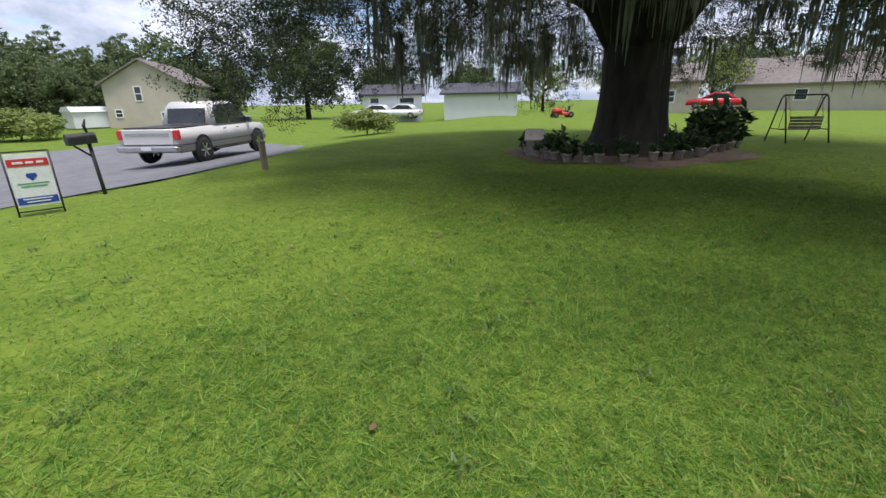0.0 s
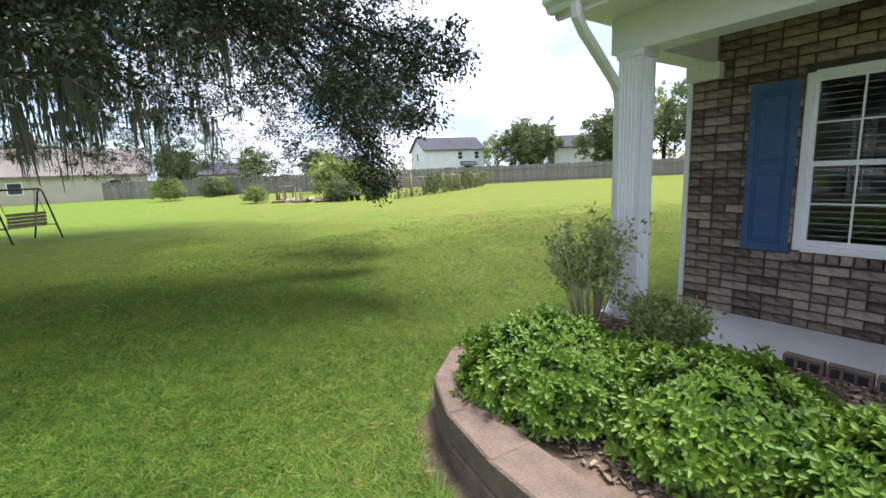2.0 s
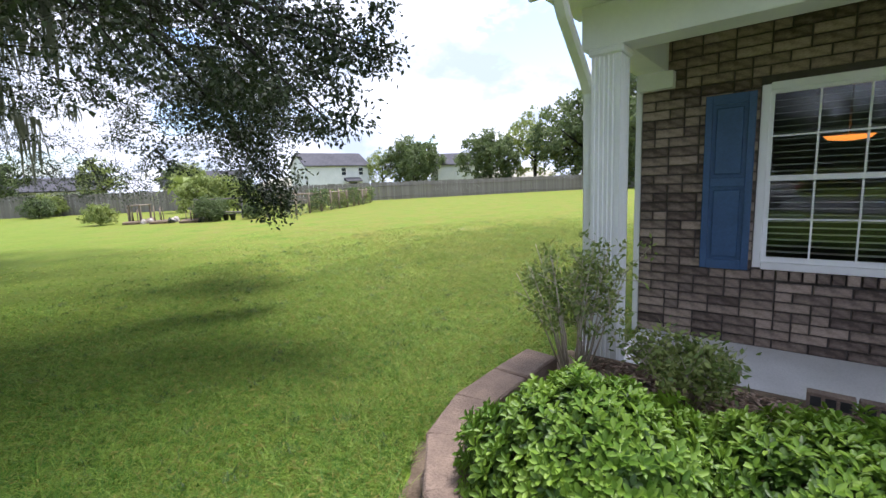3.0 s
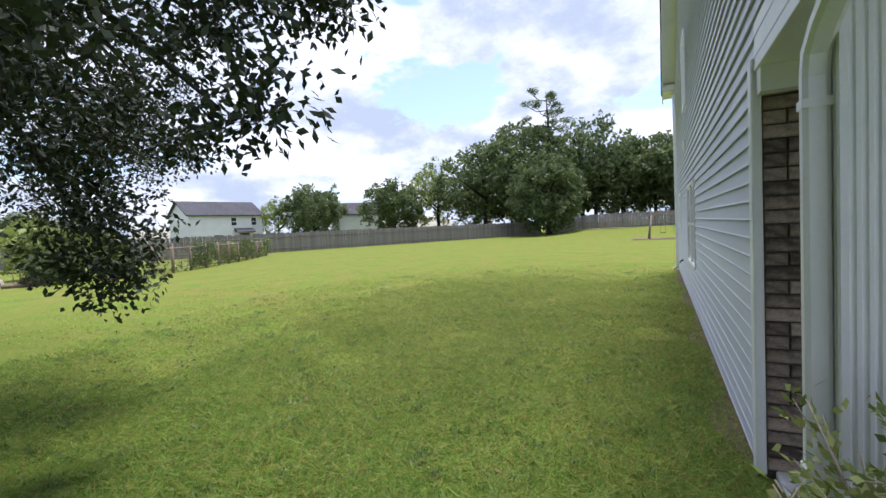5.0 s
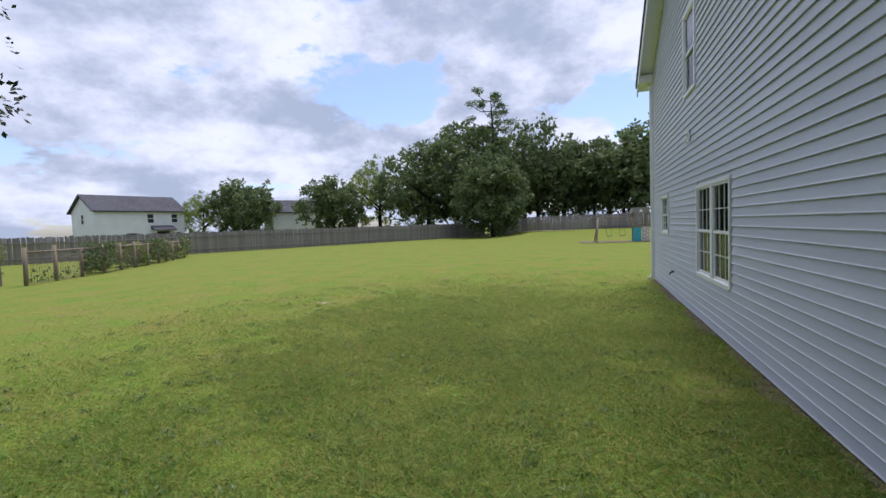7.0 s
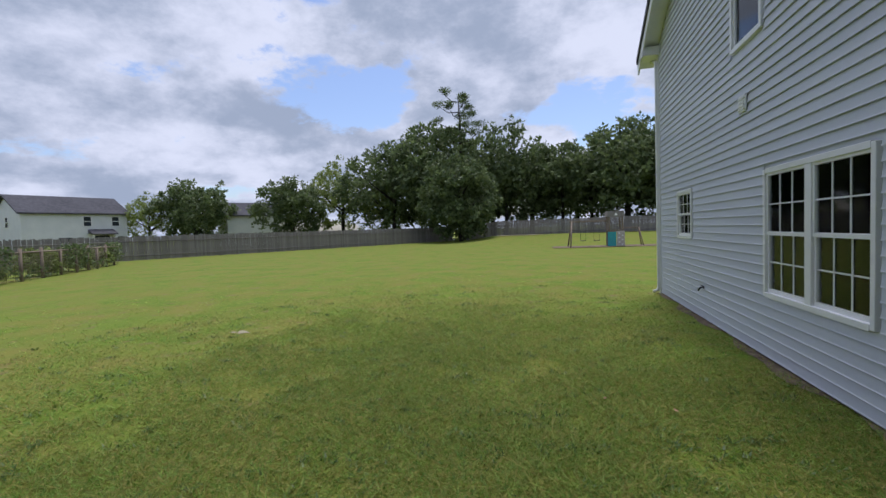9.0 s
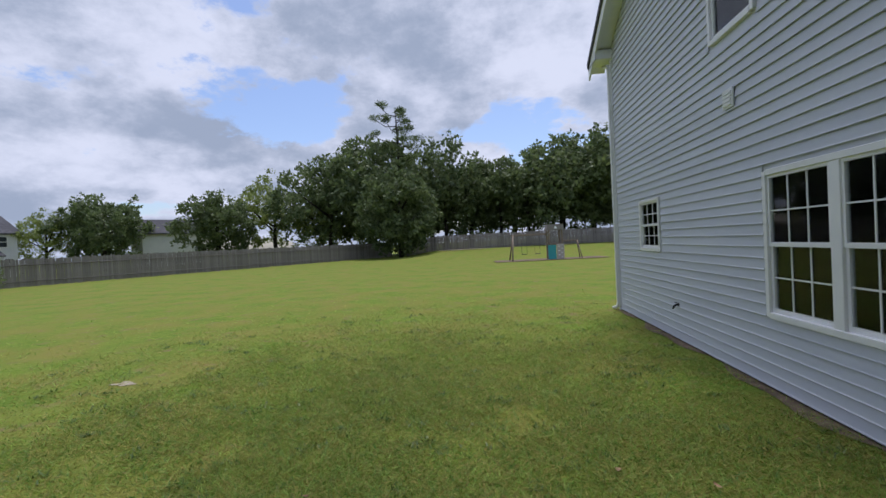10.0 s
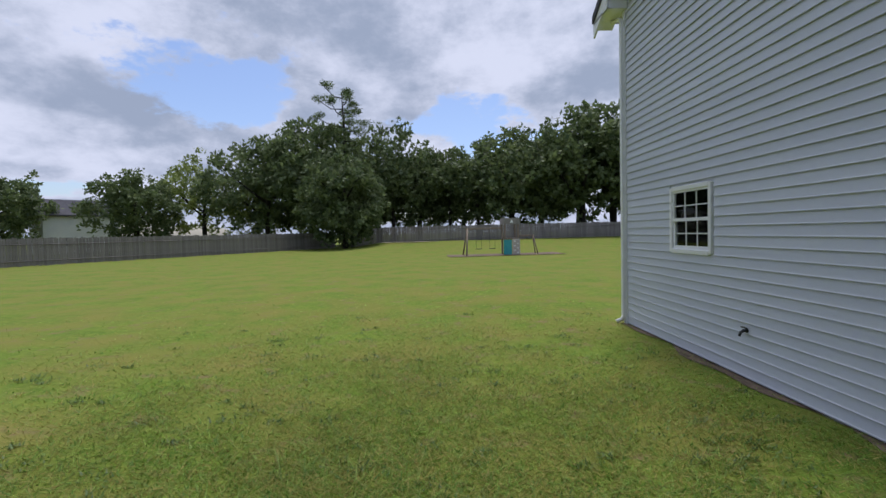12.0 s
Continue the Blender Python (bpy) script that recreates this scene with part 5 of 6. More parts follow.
def pickup(m):
    ob = thing("pickup_truck", m, "silver-white crew cab pickup parked on the street", "truck")
    part("body", shell([(-1.18, 0.62), (-1.18, 1.10), (0.98, 1.13), (3.30, 1.14), (4.30, 1.06), (4.42, 0.85), (4.40, 0.62)], 0.98, 0.94, 0.9), M_TRUCK, ob)
    part("sill_panel", boxed(-1.12, 4.36, -0.97, 0.97, 0.40, 0.64, 0.04), M_TRUCKLOW, ob, "grey-brown lower body panel")
    part("cab", shell([(0.78, 1.10), (0.92, 1.72), (1.15, 1.90), (2.35, 1.92), (2.75, 1.80), (3.55, 1.12)], 0.93, 0.74, 1.14), M_TRUCK, ob)
    bm = bmesh.new()
    box(bm, -1.08, 0.76, -0.80, 0.80, 1.085, 1.15)
    part("bed_cover", bm, M_BLACK, ob)
    for s in (1, -1):
        bm = bmesh.new()
        prism(bm, [(1.02, 1.16), (1.10, 1.66), (1.28, 1.80), (1.82, 1.82), (1.82, 1.16)], "y", s * 0.925, s * 0.80)
        part("side_window", bm, M_DGLASS, ob)
        bm = bmesh.new()
        prism(bm, [(1.90, 1.16), (1.90, 1.82), (2.32, 1.82), (2.66, 1.70), (3.22, 1.16)], "y", s * 0.925, s * 0.80)
        part("side_window", bm, M_DGLASS, ob)
        part("mirror", boxed(2.95, 3.12, s * 0.95, s * 1.16, 1.12, 1.36, 0.03), M_CHROME, ob)
        part("tail_light", boxed(-1.205, -1.06, s * 0.80, s * 0.975, 0.80, 1.08, 0.02), M_REDPLASTIC, ob)
        part("door_handle", boxed(1.25, 1.45, s * 0.985, s * 1.005, 0.98, 1.02, 0.005), M_CHROME, ob)
        part("door_handle", boxed(2.1, 2.3, s * 0.985, s * 1.005, 0.98, 1.02, 0.005), M_CHROME, ob)
        part("running_board", boxed(0.65, 3.0, s * 0.92, s * 1.02, 0.34, 0.40, 0.01), M_BLACK, ob)
        for x in (0.0, 3.68):
            bm = tubed([(x, s * 0.90, 0.42), (x, s * 0.99, 0.42)], 0.47, 20)
            part("wheel_arch", bm, M_RUBBER, ob)
            wheel(ob, x, s * 0.885, 0.40, 0.26, s)
    bm = bmesh.new()
    prism(bm, [(0.76, 1.2), (0.885, 1.68), (0.95, 1.68), (0.85, 1.2)], "y", -0.66, 0.66)
    part("rear_window", bm, M_DGLASS, ob)
    part("tailgate", boxed(-1.215, -1.17, -0.79, 0.79, 0.66, 1.09, 0.012), M_TRUCK, ob)
    part("tailgate_band", boxed(-1.228, -1.213, -0.70, 0.70, 0.92, 1.0, 0.004), M_CHROME, ob)
    part("rear_bumper", boxed(-1.36, -1.14, -0.97, 0.97, 0.44, 0.62, 0.04), M_CHROME, ob)
    part("number_plate", boxed(-1.372, -1.358, -0.16, 0.16, 0.50, 0.62), M_SIGN, ob)
    part("front_bumper", boxed(4.34, 4.52, -0.96, 0.96, 0.42, 0.64, 0.04), M_CHROME, ob)
    return ob


def sedan(m, paint, label):
    ob = thing("parked_car", m, label, "car", "")
    part("body", shell([(-0.9, 0.30), (-0.98, 0.72), (-0.75, 0.88), (2.5, 0.92), (3.45, 0.74), (3.5, 0.32)], 0.88, 0.82, 0.6), paint, ob)
    part("cabin", shell([(-0.55, 0.86), (0.1, 1.38), (1.35, 1.42), (2.35, 0.90)], 0.78, 0.58, 0.9), paint, ob)
    for s in (1, -1):
        bm = bmesh.new()
        prism(bm, [(-0.2, 0.93), (0.22, 1.30), (1.28, 1.34), (2.0, 0.95)], "y", s * 0.775, s * 0.60)
        part("side_window", bm, M_DGLASS, ob)
        part("headlight", boxed(3.30, 3.49, s * 0.55, s * 0.80, 0.60, 0.72, 0.02), M_CHROME, ob)
        part("tail_light", boxed(-0.995, -0.88, s * 0.55, s * 0.82, 0.66, 0.80, 0.01), M_REDPLASTIC, ob)
        for x in (0.0, 2.65):
            wheel(ob, x, s * 0.80, 0.32, 0.2, s)
    return ob


def yard_sign(m):
    ob = thing("yard_sign", m, "white yard sign with red and blue bands in wire frame", "sign")
    w, h = 0.50, 0.85
    for x in (0, w):
        part("stake", tubed([(x, 0, -0.15), (x, 0, h + 0.06)], 0.012, 6), M_BLACK, ob)
    for z in (0.07, h + 0.05):
        part("crossbar", tubed([(0, 0, z), (w, 0, z)], 0.012, 6), M_BLACK, ob)
    board = part("panel", boxed(0.02, w - 0.02, -0.01, 0.01, 0.14, h + 0.02, 0.002), M_SIGN, ob)
    part("red_band", boxed(0.03, w - 0.03, -0.015, -0.0105, 0.70, 0.80), M_REDPLASTIC, board)
    part("blue_band", boxed(0.03, w - 0.03, -0.015, -0.0105, 0.17, 0.27), M_BLUEPRINT, board)
    bm = bmesh.new()
    prism(bm, [(0.20, 0.60), (0.30, 0.60), (0.31, 0.56), (0.25, 0.50), (0.19, 0.56)], "y", -0.015, -0.0105)
    part("emblem", bm, M_BLUEPRINT, board)
    for k, (z, a, b) in enumerate(((0.45, 0.08, 0.42), (0.41, 0.11, 0.39))):
        part("text_bar", boxed(a, b, -0.014, -0.0105, z, z + 0.018), M_GREENPRINT, board)
    for a, b in ((0.09, 0.20), (0.23, 0.31), (0.34, 0.42)):
        part("text_bar", boxed(a, b, -0.019, -0.0155, 0.735, 0.765), M_SIGN, board)
    for z, a, b in ((0.235, 0.09, 0.41), (0.195, 0.12, 0.38)):
        part("text_bar", boxed(a, b, -0.019, -0.0155, z, z + 0.016), M_SIGN, board)


def mailbox(m):
    ob = thing("mailbox", m, "dark mailbox on a leaning black post", "mailbox")
    part("post", tubed([(0, 0, -0.2), (0, 0, 0.98)], 0.035, 8), M_BLACK, ob)
    bm = bmesh.new()
    prof = [(-0.085, 0.0), (0.085, 0.0)] + [(0.085 * math.cos(a), 0.12 + 0.085 * math.sin(a)) for a in [k * math.pi / 8 for k in range(9)]]
    prism(bm, prof, "x", -0.34, 0.12)
    bmesh.ops.translate(bm, vec=(0, 0, 0.98), verts=bm.verts)
    box_part = part("box", bm, M_BLACK, ob)
    part("flag", boxed(-0.05, 0.03, 0.09, 0.10, 1.08, 1.12), M_REDPLASTIC, box_part)
    part("arm", tubed([(0, 0, 0.72), (-0.25, 0, 0.97)], 0.02, 6), M_BLACK, ob)
    part("finial", tubed([(0.02, 0, 1.18), (0.0, 0, 1.30), (0.05, 0.0, 1.42)], [0.02, 0.03, 0.012], 6), M_BLACK, ob)


pickup(STREET @ pose(5.0, 16.85, gz(6.0, 17.5) + 0.03, 0, 0, 38))
yard_sign(STREET @ pose(0.40, 8.89, gz(0.4, 8.9), 0, 0, -3))
mailbox(STREET @ pose(1.64, 10.07, gz(1.6, 10.1), 0, -3, 10) @ Matrix.Scale(0.9, 4))
ob = thing("street_post", STREET @ pose(4.9, 10.62, gz(4.9, 10.6)), "short weathered square wooden post in the lawn", "post")
part("timber", boxed(-0.06, 0.06, -0.06, 0.06, -0.2, 0.62, 0.01), M_WOOD, ob)
part("cap", boxed(-0.07, 0.07, -0.07, 0.07, 0.62, 0.66, 0.01), M_WOOD, ob)
sedan(STREET @ pose(49.0, 9.6, 0.45, 0, 0, 105), M_REDCAR, "red saloon car parked beyond the lawn")
sedan(STREET @ pose(32.6, 34.2, -0.1, 0, 0, 120), M_WHITECAR, "white saloon car parked by the white house")
sedan(STREET @ pose(31.2, 36.6, -0.1, 0, 0, 120), M_WHITECAR, "white saloon car parked by the white house")

ob = thing("garden_shed", STREET @ pose(9.8, 56.0, -0.35, 0, 0, 10), "small pale metal shed across the street", "shed")
part("wall", boxed(-1.6, 1.6, -1.2, 1.2, 0, 1.5), M_WHITEWALL, ob)
bm = bmesh.new()
prism(bm, [(-1.35, 1.48), (1.35, 1.48), (0.7, 1.95), (-0.7, 1.95)], "x", -1.7, 1.7)
part("roof", bm, M_WHITEWALL, ob)
part("door", boxed(-0.5, 0.5, -1.23, -1.2, 0.05, 1.4), M_SIGN, ob)


def ride_mower(m):
    ob = thing("riding_mower", m, "red riding mower parked by the oak", "mower")
    part("hood", shell([(0.2, 0.35), (0.2, 0.80), (0.95, 0.75), (1.05, 0.35)], 0.28, 0.24, 0.5), M_REDPLASTIC, ob)
    part("deck", boxed(-0.7, 0.3, -0.45, 0.45, 0.2, 0.42, 0.04), M_REDPLASTIC, ob)
    part("seat", boxed(-0.45, -0.05, -0.22, 0.22, 0.5, 0.62, 0.04), M_BLACK, ob)
    part("backrest", boxed(-0.52, -0.42, -0.22, 0.22, 0.6, 0.95, 0.04), M_BLACK, ob)
    part("steering_wheel", tubed([(0.2, 0, 0.75), (0.05, 0, 0.95)], 0.02, 6), M_BLACK, ob)
    for x, r in ((-0.5, 0.25), (0.8, 0.19)):
        for s in (1, -1):
            wheel(ob, x, s * 0.42, r, 0.18, s)


ride_mower(STREET @ pose(36.5, 19.5, 0, 0, 0, 140))

for sx, sy, ss in ((3.2, 39.5, 1.15), (15.8, 20.5, 0.75)):
    plant = copy_thing(KINDS["low"], pose(0, 0, 0))
    plant.matrix_basis = STREET @ Matrix.Translation((sx, sy, gz(sx, sy))) @ Matrix.Diagonal((ss, ss, ss * 0.5, 1))
    tagged(plant, "rounded green shrub near the street", "shrub")
ob = thing("ceiling_lamp", pose(2.15, -5.6, 1.68), "amber glowing pendant lamp inside the room", "lamp")
part("bowl", lathe([(0.02, 0.02), (0.15, 0.035), (0.19, 0.075), (0.18, 0.075), (0.14, 0.05), (0.02, 0.035)], 16), M_LAMP, ob)
part("rod", tubed([(0, 0, 0.02), (0, 0, 0.815)], 0.01, 6), M_BLACK, ob)

# ---- round the oak ----
PLANT = [(11.4, 7.5), (10.5, 6.6), (9.95, 5.4), (10.3, 4.75), (11.1, 4.1), (12.2, 3.5), (13.4, 3.2), (14.6, 3.1), (15.9, 3.05)]


def potted(kind, seed, h, n, leaf, wide, label, pot=True):
    ob = thing("potted_plant" if pot else "ground_plant", pose(0, 0, 0), label, "plant")
    if pot:
        part("pot", lathe([(0.085, 0.0), (0.10, 0.02), (0.13, 0.21), (0.145, 0.21), (0.145, 0.25), (0.12, 0.25), (0.11, 0.20)], 16), M_POT, ob, "pale clay pot")
    rng = np.random.default_rng(seed)
    z0 = 0.22 if pot else 0.0
    stems = rng.uniform(-1, 1, (9, 2)) * wide * 0.7
    bm = bmesh.new()
    pts = []
    for sx, sy in stems:
        top = h * rng.uniform(0.6, 1.0)
        tube(bm, [(sx * 0.2, sy * 0.2, z0), (sx, sy, z0 + top)], [0.012, 0.006], 5)
        for k in np.linspace(0.25, 1, n // 9):
            pts.append((sx * (0.2 + 0.8 * k), sy * (0.2 + 0.8 * k), z0 + top * k))
    part("stem", bm, M_PLANTLEAF, ob)
    pts = np.array(pts)
    out = rng.normal(size=(len(pts), 3)) * [1, 1, 0.35] + [0, 0, 0.35]
    leaves("foliage", pts, out, leaf, leaf * 0.42, M_PLANTLEAF, ob, spread=0.3, seed=seed)
    return ob


POTS = [potted("a", 301, 0.35, 72, 0.16, 0.2, "fern-like plant in a pale pot under the oak"), potted("b", 302, 0.5, 90, 0.20, 0.22, "leafy plant in a pale pot under the oak"), potted("c", 303, 0.28, 63, 0.13, 0.16, "small plant in a pale pot under the oak")]
GROUNDP = potted("g", 304, 1.05, 144, 0.30, 0.35, "tall dark broad-leaved plant at the oak's foot", pot=False)
rr = random.Random(9)
spots = along(PLANT, 0.42)
for i, (x, y) in enumerate(spots):
    k = POTS[i % 3]
    m = STREET @ pose(x + rr.uniform(-.1, .1), y + rr.uniform(-.1, .1), 0.02, 0, 0, rr.uniform(0, 360)) @ Matrix.Scale(rr.uniform(0.62, 0.9), 4)
    if i < 3:
        k.matrix_basis = m
    else:
        copy_thing(k, pose(0, 0, 0)).matrix_basis = m
gspots = [(15.2, 3.3), (15.6, 3.6), (16.0, 3.2), (14.8, 3.7), (16.3, 3.7), (15.9, 4.1), (14.3, 3.5), (13.6, 3.6), (12.5, 3.9), (11.0, 6.9), (10.6, 5.6), (11.7, 7.7), (11.3, 4.7), (10.9, 6.2), (13.0, 3.55)]
for i, (x, y) in enumerate(gspots):
    m = STREET @ pose(x, y, 0, 0, 0, rr.uniform(0, 360)) @ Matrix.Scale(rr.uniform(0.95, 1.3) if i < 6 else rr.uniform(0.45, 0.7), 4)
    if i == 0:
        GROUNDP.matrix_basis = m
    else:
        copy_thing(GROUNDP, pose(0, 0, 0)).matrix_basis = m
ob = thing("birdhouse_box", STREET @ pose(11.0, 7.0, 0.0, 0, 0, 30), "small pale gabled box among the plants", "box")
part("wall", boxed(-0.28, 0.28, -0.2, 0.2, 0, 0.42), M_POT, ob)
bm = bmesh.new()
prism(bm, [(-0.36, 0.40), (0, 0.66), (0.36, 0.40), (0.36, 0.44), (0, 0.71), (-0.36, 0.44)], "y", -0.26, 0.26)
part("roof", bm, M_POT, ob)
bm = bmesh.new()
vs = [bm.verts.new((12.65 + (3.4 + 0.4 * math.sin(3 * a + 1) + 0.25 * math.sin(7 * a)) * math.cos(a) * (1.15 if math.cos(a) > 0 else 1.0), 5.78 + (2.9 + 0.35 * math.sin(4 * a)) * math.sin(a), 0.012)) for a in [2 * math.pi * k / 48 for k in range(48)]]
bm.faces.new(vs)
tagged(part("oak_bed", bm, M_SOIL), "bare dark soil ring under the oak", "soil", kind="structure")


def swing_bench(m):
    ob = thing("swing_bench", m, "black metal A-frame garden swing with wooden seat", "swing")
    w, d, h = 1.30, 0.55, 1.48
    for x in (0, w):
        for s in (1, -1):
            part("leg", tubed([(x, s * d, 0), (x, s * 0.10, h - 0.10), (x, 0, h)], 0.024, 7), M_BLACK, ob)
        part("brace", tubed([(x, -d * 0.75, 0.42), (x, d * 0.75, 0.42)], 0.016, 6), M_BLACK, ob)
    part("top_bar", tubed([(0, 0, h), (w, 0, h)], 0.028, 8), M_BLACK, ob)
    seat = new("seat")
    seat.parent = ob
    for i in range(5):
        part("slat", boxed(0.15, w - 0.15, -0.22 + i * 0.095, -0.14 + i * 0.095, 0.40, 0.422, 0.004), M_WOOD, seat)
    back = new("backrest")
    back.parent = ob
    for i in range(4):
        part("slat", boxed(0.15, w - 0.15, -0.27 - i * 0.012, -0.25 - i * 0.012, 0.44 + i * 0.10, 0.525 + i * 0.10, 0.004), M_WOOD, back)
    for x in (0.15, w - 0.15):
        part("chain", tubed([(x, 0.2, 0.42), (x, 0.0, h)], 0.008, 5), M_BLACK, ob)
        part("chain", tubed([(x, -0.28, 0.75), (x, 0.0, h)], 0.008, 5), M_BLACK, ob)


swing_bench(STREET @ pose(18.55, 2.35, 0, 0, 0, -52))

# ---- back garden ----
def playset(m):
    ob = thing("playset", m, "grey wooden swing set with tower and teal panel", "playset")
    for x in (-0.35, 0.35):
        for s in (-1, 1):
            part("post", boxed(x * 1.25 - 0.05, x * 1.25 + 0.05, s * 0.4 - 0.05, s * 0.4 + 0.05, 0, 2.05, 0.01), M_WOOD, ob)
    part("platform", boxed(-0.5, 0.5, -0.45, 0.45, 1.05, 1.12), M_WOOD, ob)
    bm = bmesh.new()
    prism(bm, [(-0.58, 2.02), (0.58, 2.02), (0.52, 2.42), (-0.52, 2.42)], "y", -0.5, 0.5)
    part("canopy", bm, M_FENCE, ob)
    bm = bmesh.new()
    prism(bm, [(-0.12, 2.12), (0.12, 2.12), (0, 2.32)], "y", 0.5, 0.515)
    part("emblem", bm, M_SIGN, ob)
    part("teal_panel", boxed(0.0, 0.55, 0.46, 0.50, 0.02, 1.0, 0.02), M_TEAL, ob, "teal plastic panel")
    part("rock_wall", boxed(-0.55, -0.03, 0.46, 0.50, 0.0, 1.05, 0.02), M_POT, ob)
    for i in range(6):
        part("climbing_hold", boxed(-0.45 + 0.2 * (i % 2), -0.33 + 0.2 * (i % 2), 0.50, 0.54, 0.12 + 0.15 * i, 0.19 + 0.15 * i, 0.02), M_SIGN, ob)
    part("swing_beam", boxed(0.5, 3.0, -0.05, 0.05, 1.72, 1.84, 0.01), M_WOOD, ob)
    for s in (-1, 1):
        part("swing_leg", tubed([(3.05, s * 0.9, 0), (2.85, 0, 1.82)], 0.05, 6), M_WOOD, ob)
        part("rail_leg", tubed([(-1.8, s * 0.3, 0), (-1.55, s * 0.05, 1.25)], 0.035, 6), M_WOOD, ob)
    part("glider_beam", boxed(-1.65, -0.5, -0.04, 0.04, 1.2, 1.3, 0.01), M_WOOD, ob)
    for x in (1.2, 2.1):
        sw = part("swing_seat", boxed(x - 0.2, x + 0.2, -0.08, 0.08, 0.42, 0.46, 0.01), M_BLACK, ob)
        for q in (-0.18, 0.18):
            part("chain", tubed([(x + q, 0, 0.45), (x + q, 0, 1.74)], 0.008, 5), M_BLACK, ob)
    # flat brown sheet that paints the playset's shadow on the grass
    bm = bmesh.new()
    bm.faces.new([bm.verts.new((x, y, 0.03)) for x, y in ((-3.4, -1.3), (4.2, -1.3), (4.2, 1.3), (-3.4, 1.3))])
    part("swing_shadow_sheet", bm, M_SOIL, ob, "brown sheet painted as the playset's shadow")
    return ob


playset(pose(1.75, -37.4, gz(1.5, -37.4), 0, 0, 4))


def garden():
    rr = random.Random(14)
    ob = thing("garden_fence", pose(0, 0, 0), "low post and wire garden fence with vines", "fence")
    line = [(24.5, -13.0), (26.7, -17.3), (29.9, -22.6), (34.2, -28.4)]
    for x, y in along(line, 1.55):
        part("post", tubed([(x, y, -0.2), (x + rr.uniform(-.05, .05), y, 1.32 + rr.uniform(-.1, .12))], 0.065, 6), M_WOOD, ob)
    for (x0, y0), (x1, y1) in zip(line, line[1:]):
        ln = math.hypot(x1 - x0, y1 - y0)
        part("top_rail", tubed([(x0, y0, 1.2), (x1, y1, 1.2)], 0.04, 5), M_WOOD, ob)
        bm = bmesh.new()
        for k in range(9):
            tube(bm, [(x0, y0, 0.08 + 0.13 * k), (x1, y1, 0.08 + 0.13 * k)], 0.007, 3)
        for k in range(int(ln / 0.14)):
            f = k * 0.14 / ln
            tube(bm, [(x0 + (x1 - x0) * f, y0 + (y1 - y0) * f, 0.03), (x0 + (x1 - x0) * f, y0 + (y1 - y0) * f, 1.2)], 0.007, 3)
        part("wire_netting", bm, M_WOOD, ob, "rusty square wire netting")
    pts = []
    for x, y in along(line, 0.02):
        if math.sin(x * 1.9) + math.sin(y * 1.1) > 0.15:
            for _ in range(4):
                pts.append((x + rr.uniform(-.22, .22), y + rr.uniform(-.22, .22), 1.45 * rr.uniform(0.1, 1) ** 0.7))
        elif rr.random() < 0.5:
            pts.append((x + rr.uniform(-.15, .15), y + rr.uniform(-.15, .15), rr.uniform(0.02, 0.5)))
    p = np.array(pts)
    leaves("vine", p, np.random.default_rng(3).normal(size=p.shape), 0.16, 0.11, M_FARLEAF, ob, "green vines on the wires", seed=77)
    rf = thing("rail_fence", pose(0, 0, 0), "low grey rail fence of the kitchen garden", "fence")
    for k in range(4):
        f = k / 3
        part("post", boxed(30.2 - 4.6 * f - 0.05, 30.2 - 4.6 * f + 0.05, -10.9 - 1.9 * f - 0.05, -10.9 - 1.9 * f + 0.05, -0.1, 1.2, 0.01), M_FENCE, rf)
    for z in (0.35, 1.12):
        part("rail", tubed([(30.2, -10.9, z), (25.6, -12.8, z)], 0.055, 4), M_FENCE, rf)
    for i, (x, y) in enumerate(((30.3, -8.0), (28.9, -8.8), (27.5, -9.7))):
        bed = thing("raised_bed", pose(x, y, 0, 0, 0, -30), "low garden bed edged with rough stones", "garden bed")
        part("soil", boxed(-0.8, 0.8, -0.25, 0.6, -0.05, 0.14, 0.04), M_SOIL, bed)
        for k in range(11):
            bm = bmesh.new()
            bmesh.ops.create_icosphere(bm, subdivisions=1, radius=0.5)
            for v in bm.verts:
                v.co *= rr.uniform(0.75, 1.2)
            bmesh.ops.scale(bm, vec=(rr.uniform(0.25, 0.45), rr.uniform(0.2, 0.35), rr.uniform(0.22, 0.42)), verts=bm.verts)
            bmesh.ops.translate(bm, vec=(-0.8 + 0.16 * k, -0.42 + rr.uniform(-.08, .08), 0.09), verts=bm.verts)
            part("stone", bm, (M_BLOCK, M_FENCE, M_BLACK, M_POT)[rr.randrange(4)], bed)
        for k in range(7):
            x1, y1 = rr.uniform(-.7, .7), rr.uniform(-.1, .5)
            part("plant_stake", tubed([(x1, y1, 0.1), (x1 + rr.uniform(-.1, .1), y1, rr.uniform(0.5, 1.0))], 0.02, 4), M_WOOD, bed)
    for k in range(6):
        bk = thing("black_pot", pose(27.9 - 0.38 * k, -9.95 - 0.22 * k + rr.uniform(-.06, .06), 0), "black plastic nursery pot at the bed's edge", "pot", "nursery pots by the garden beds")
        part("pot", lathe([(0.11, 0), (0.15, 0.30), (0.165, 0.30), (0.165, 0.34), (0.14, 0.34), (0.13, 0.28)], 12), M_BLACK, bk)
    tb = thing("garden_table", pose(31.0, -8.3, 0, 0, 0, -45), "small weathered wooden garden table", "table")
    part("tabletop", boxed(-0.6, 0.6, -0.35, 0.35, 0.95, 1.0, 0.01), M_WOOD, tb)
    for x in (-0.5, 0.5):
        for y in (-0.28, 0.28):
            part("leg", boxed(x - 0.04, x + 0.04, y - 0.04, y + 0.04, 0, 0.95), M_WOOD, tb)
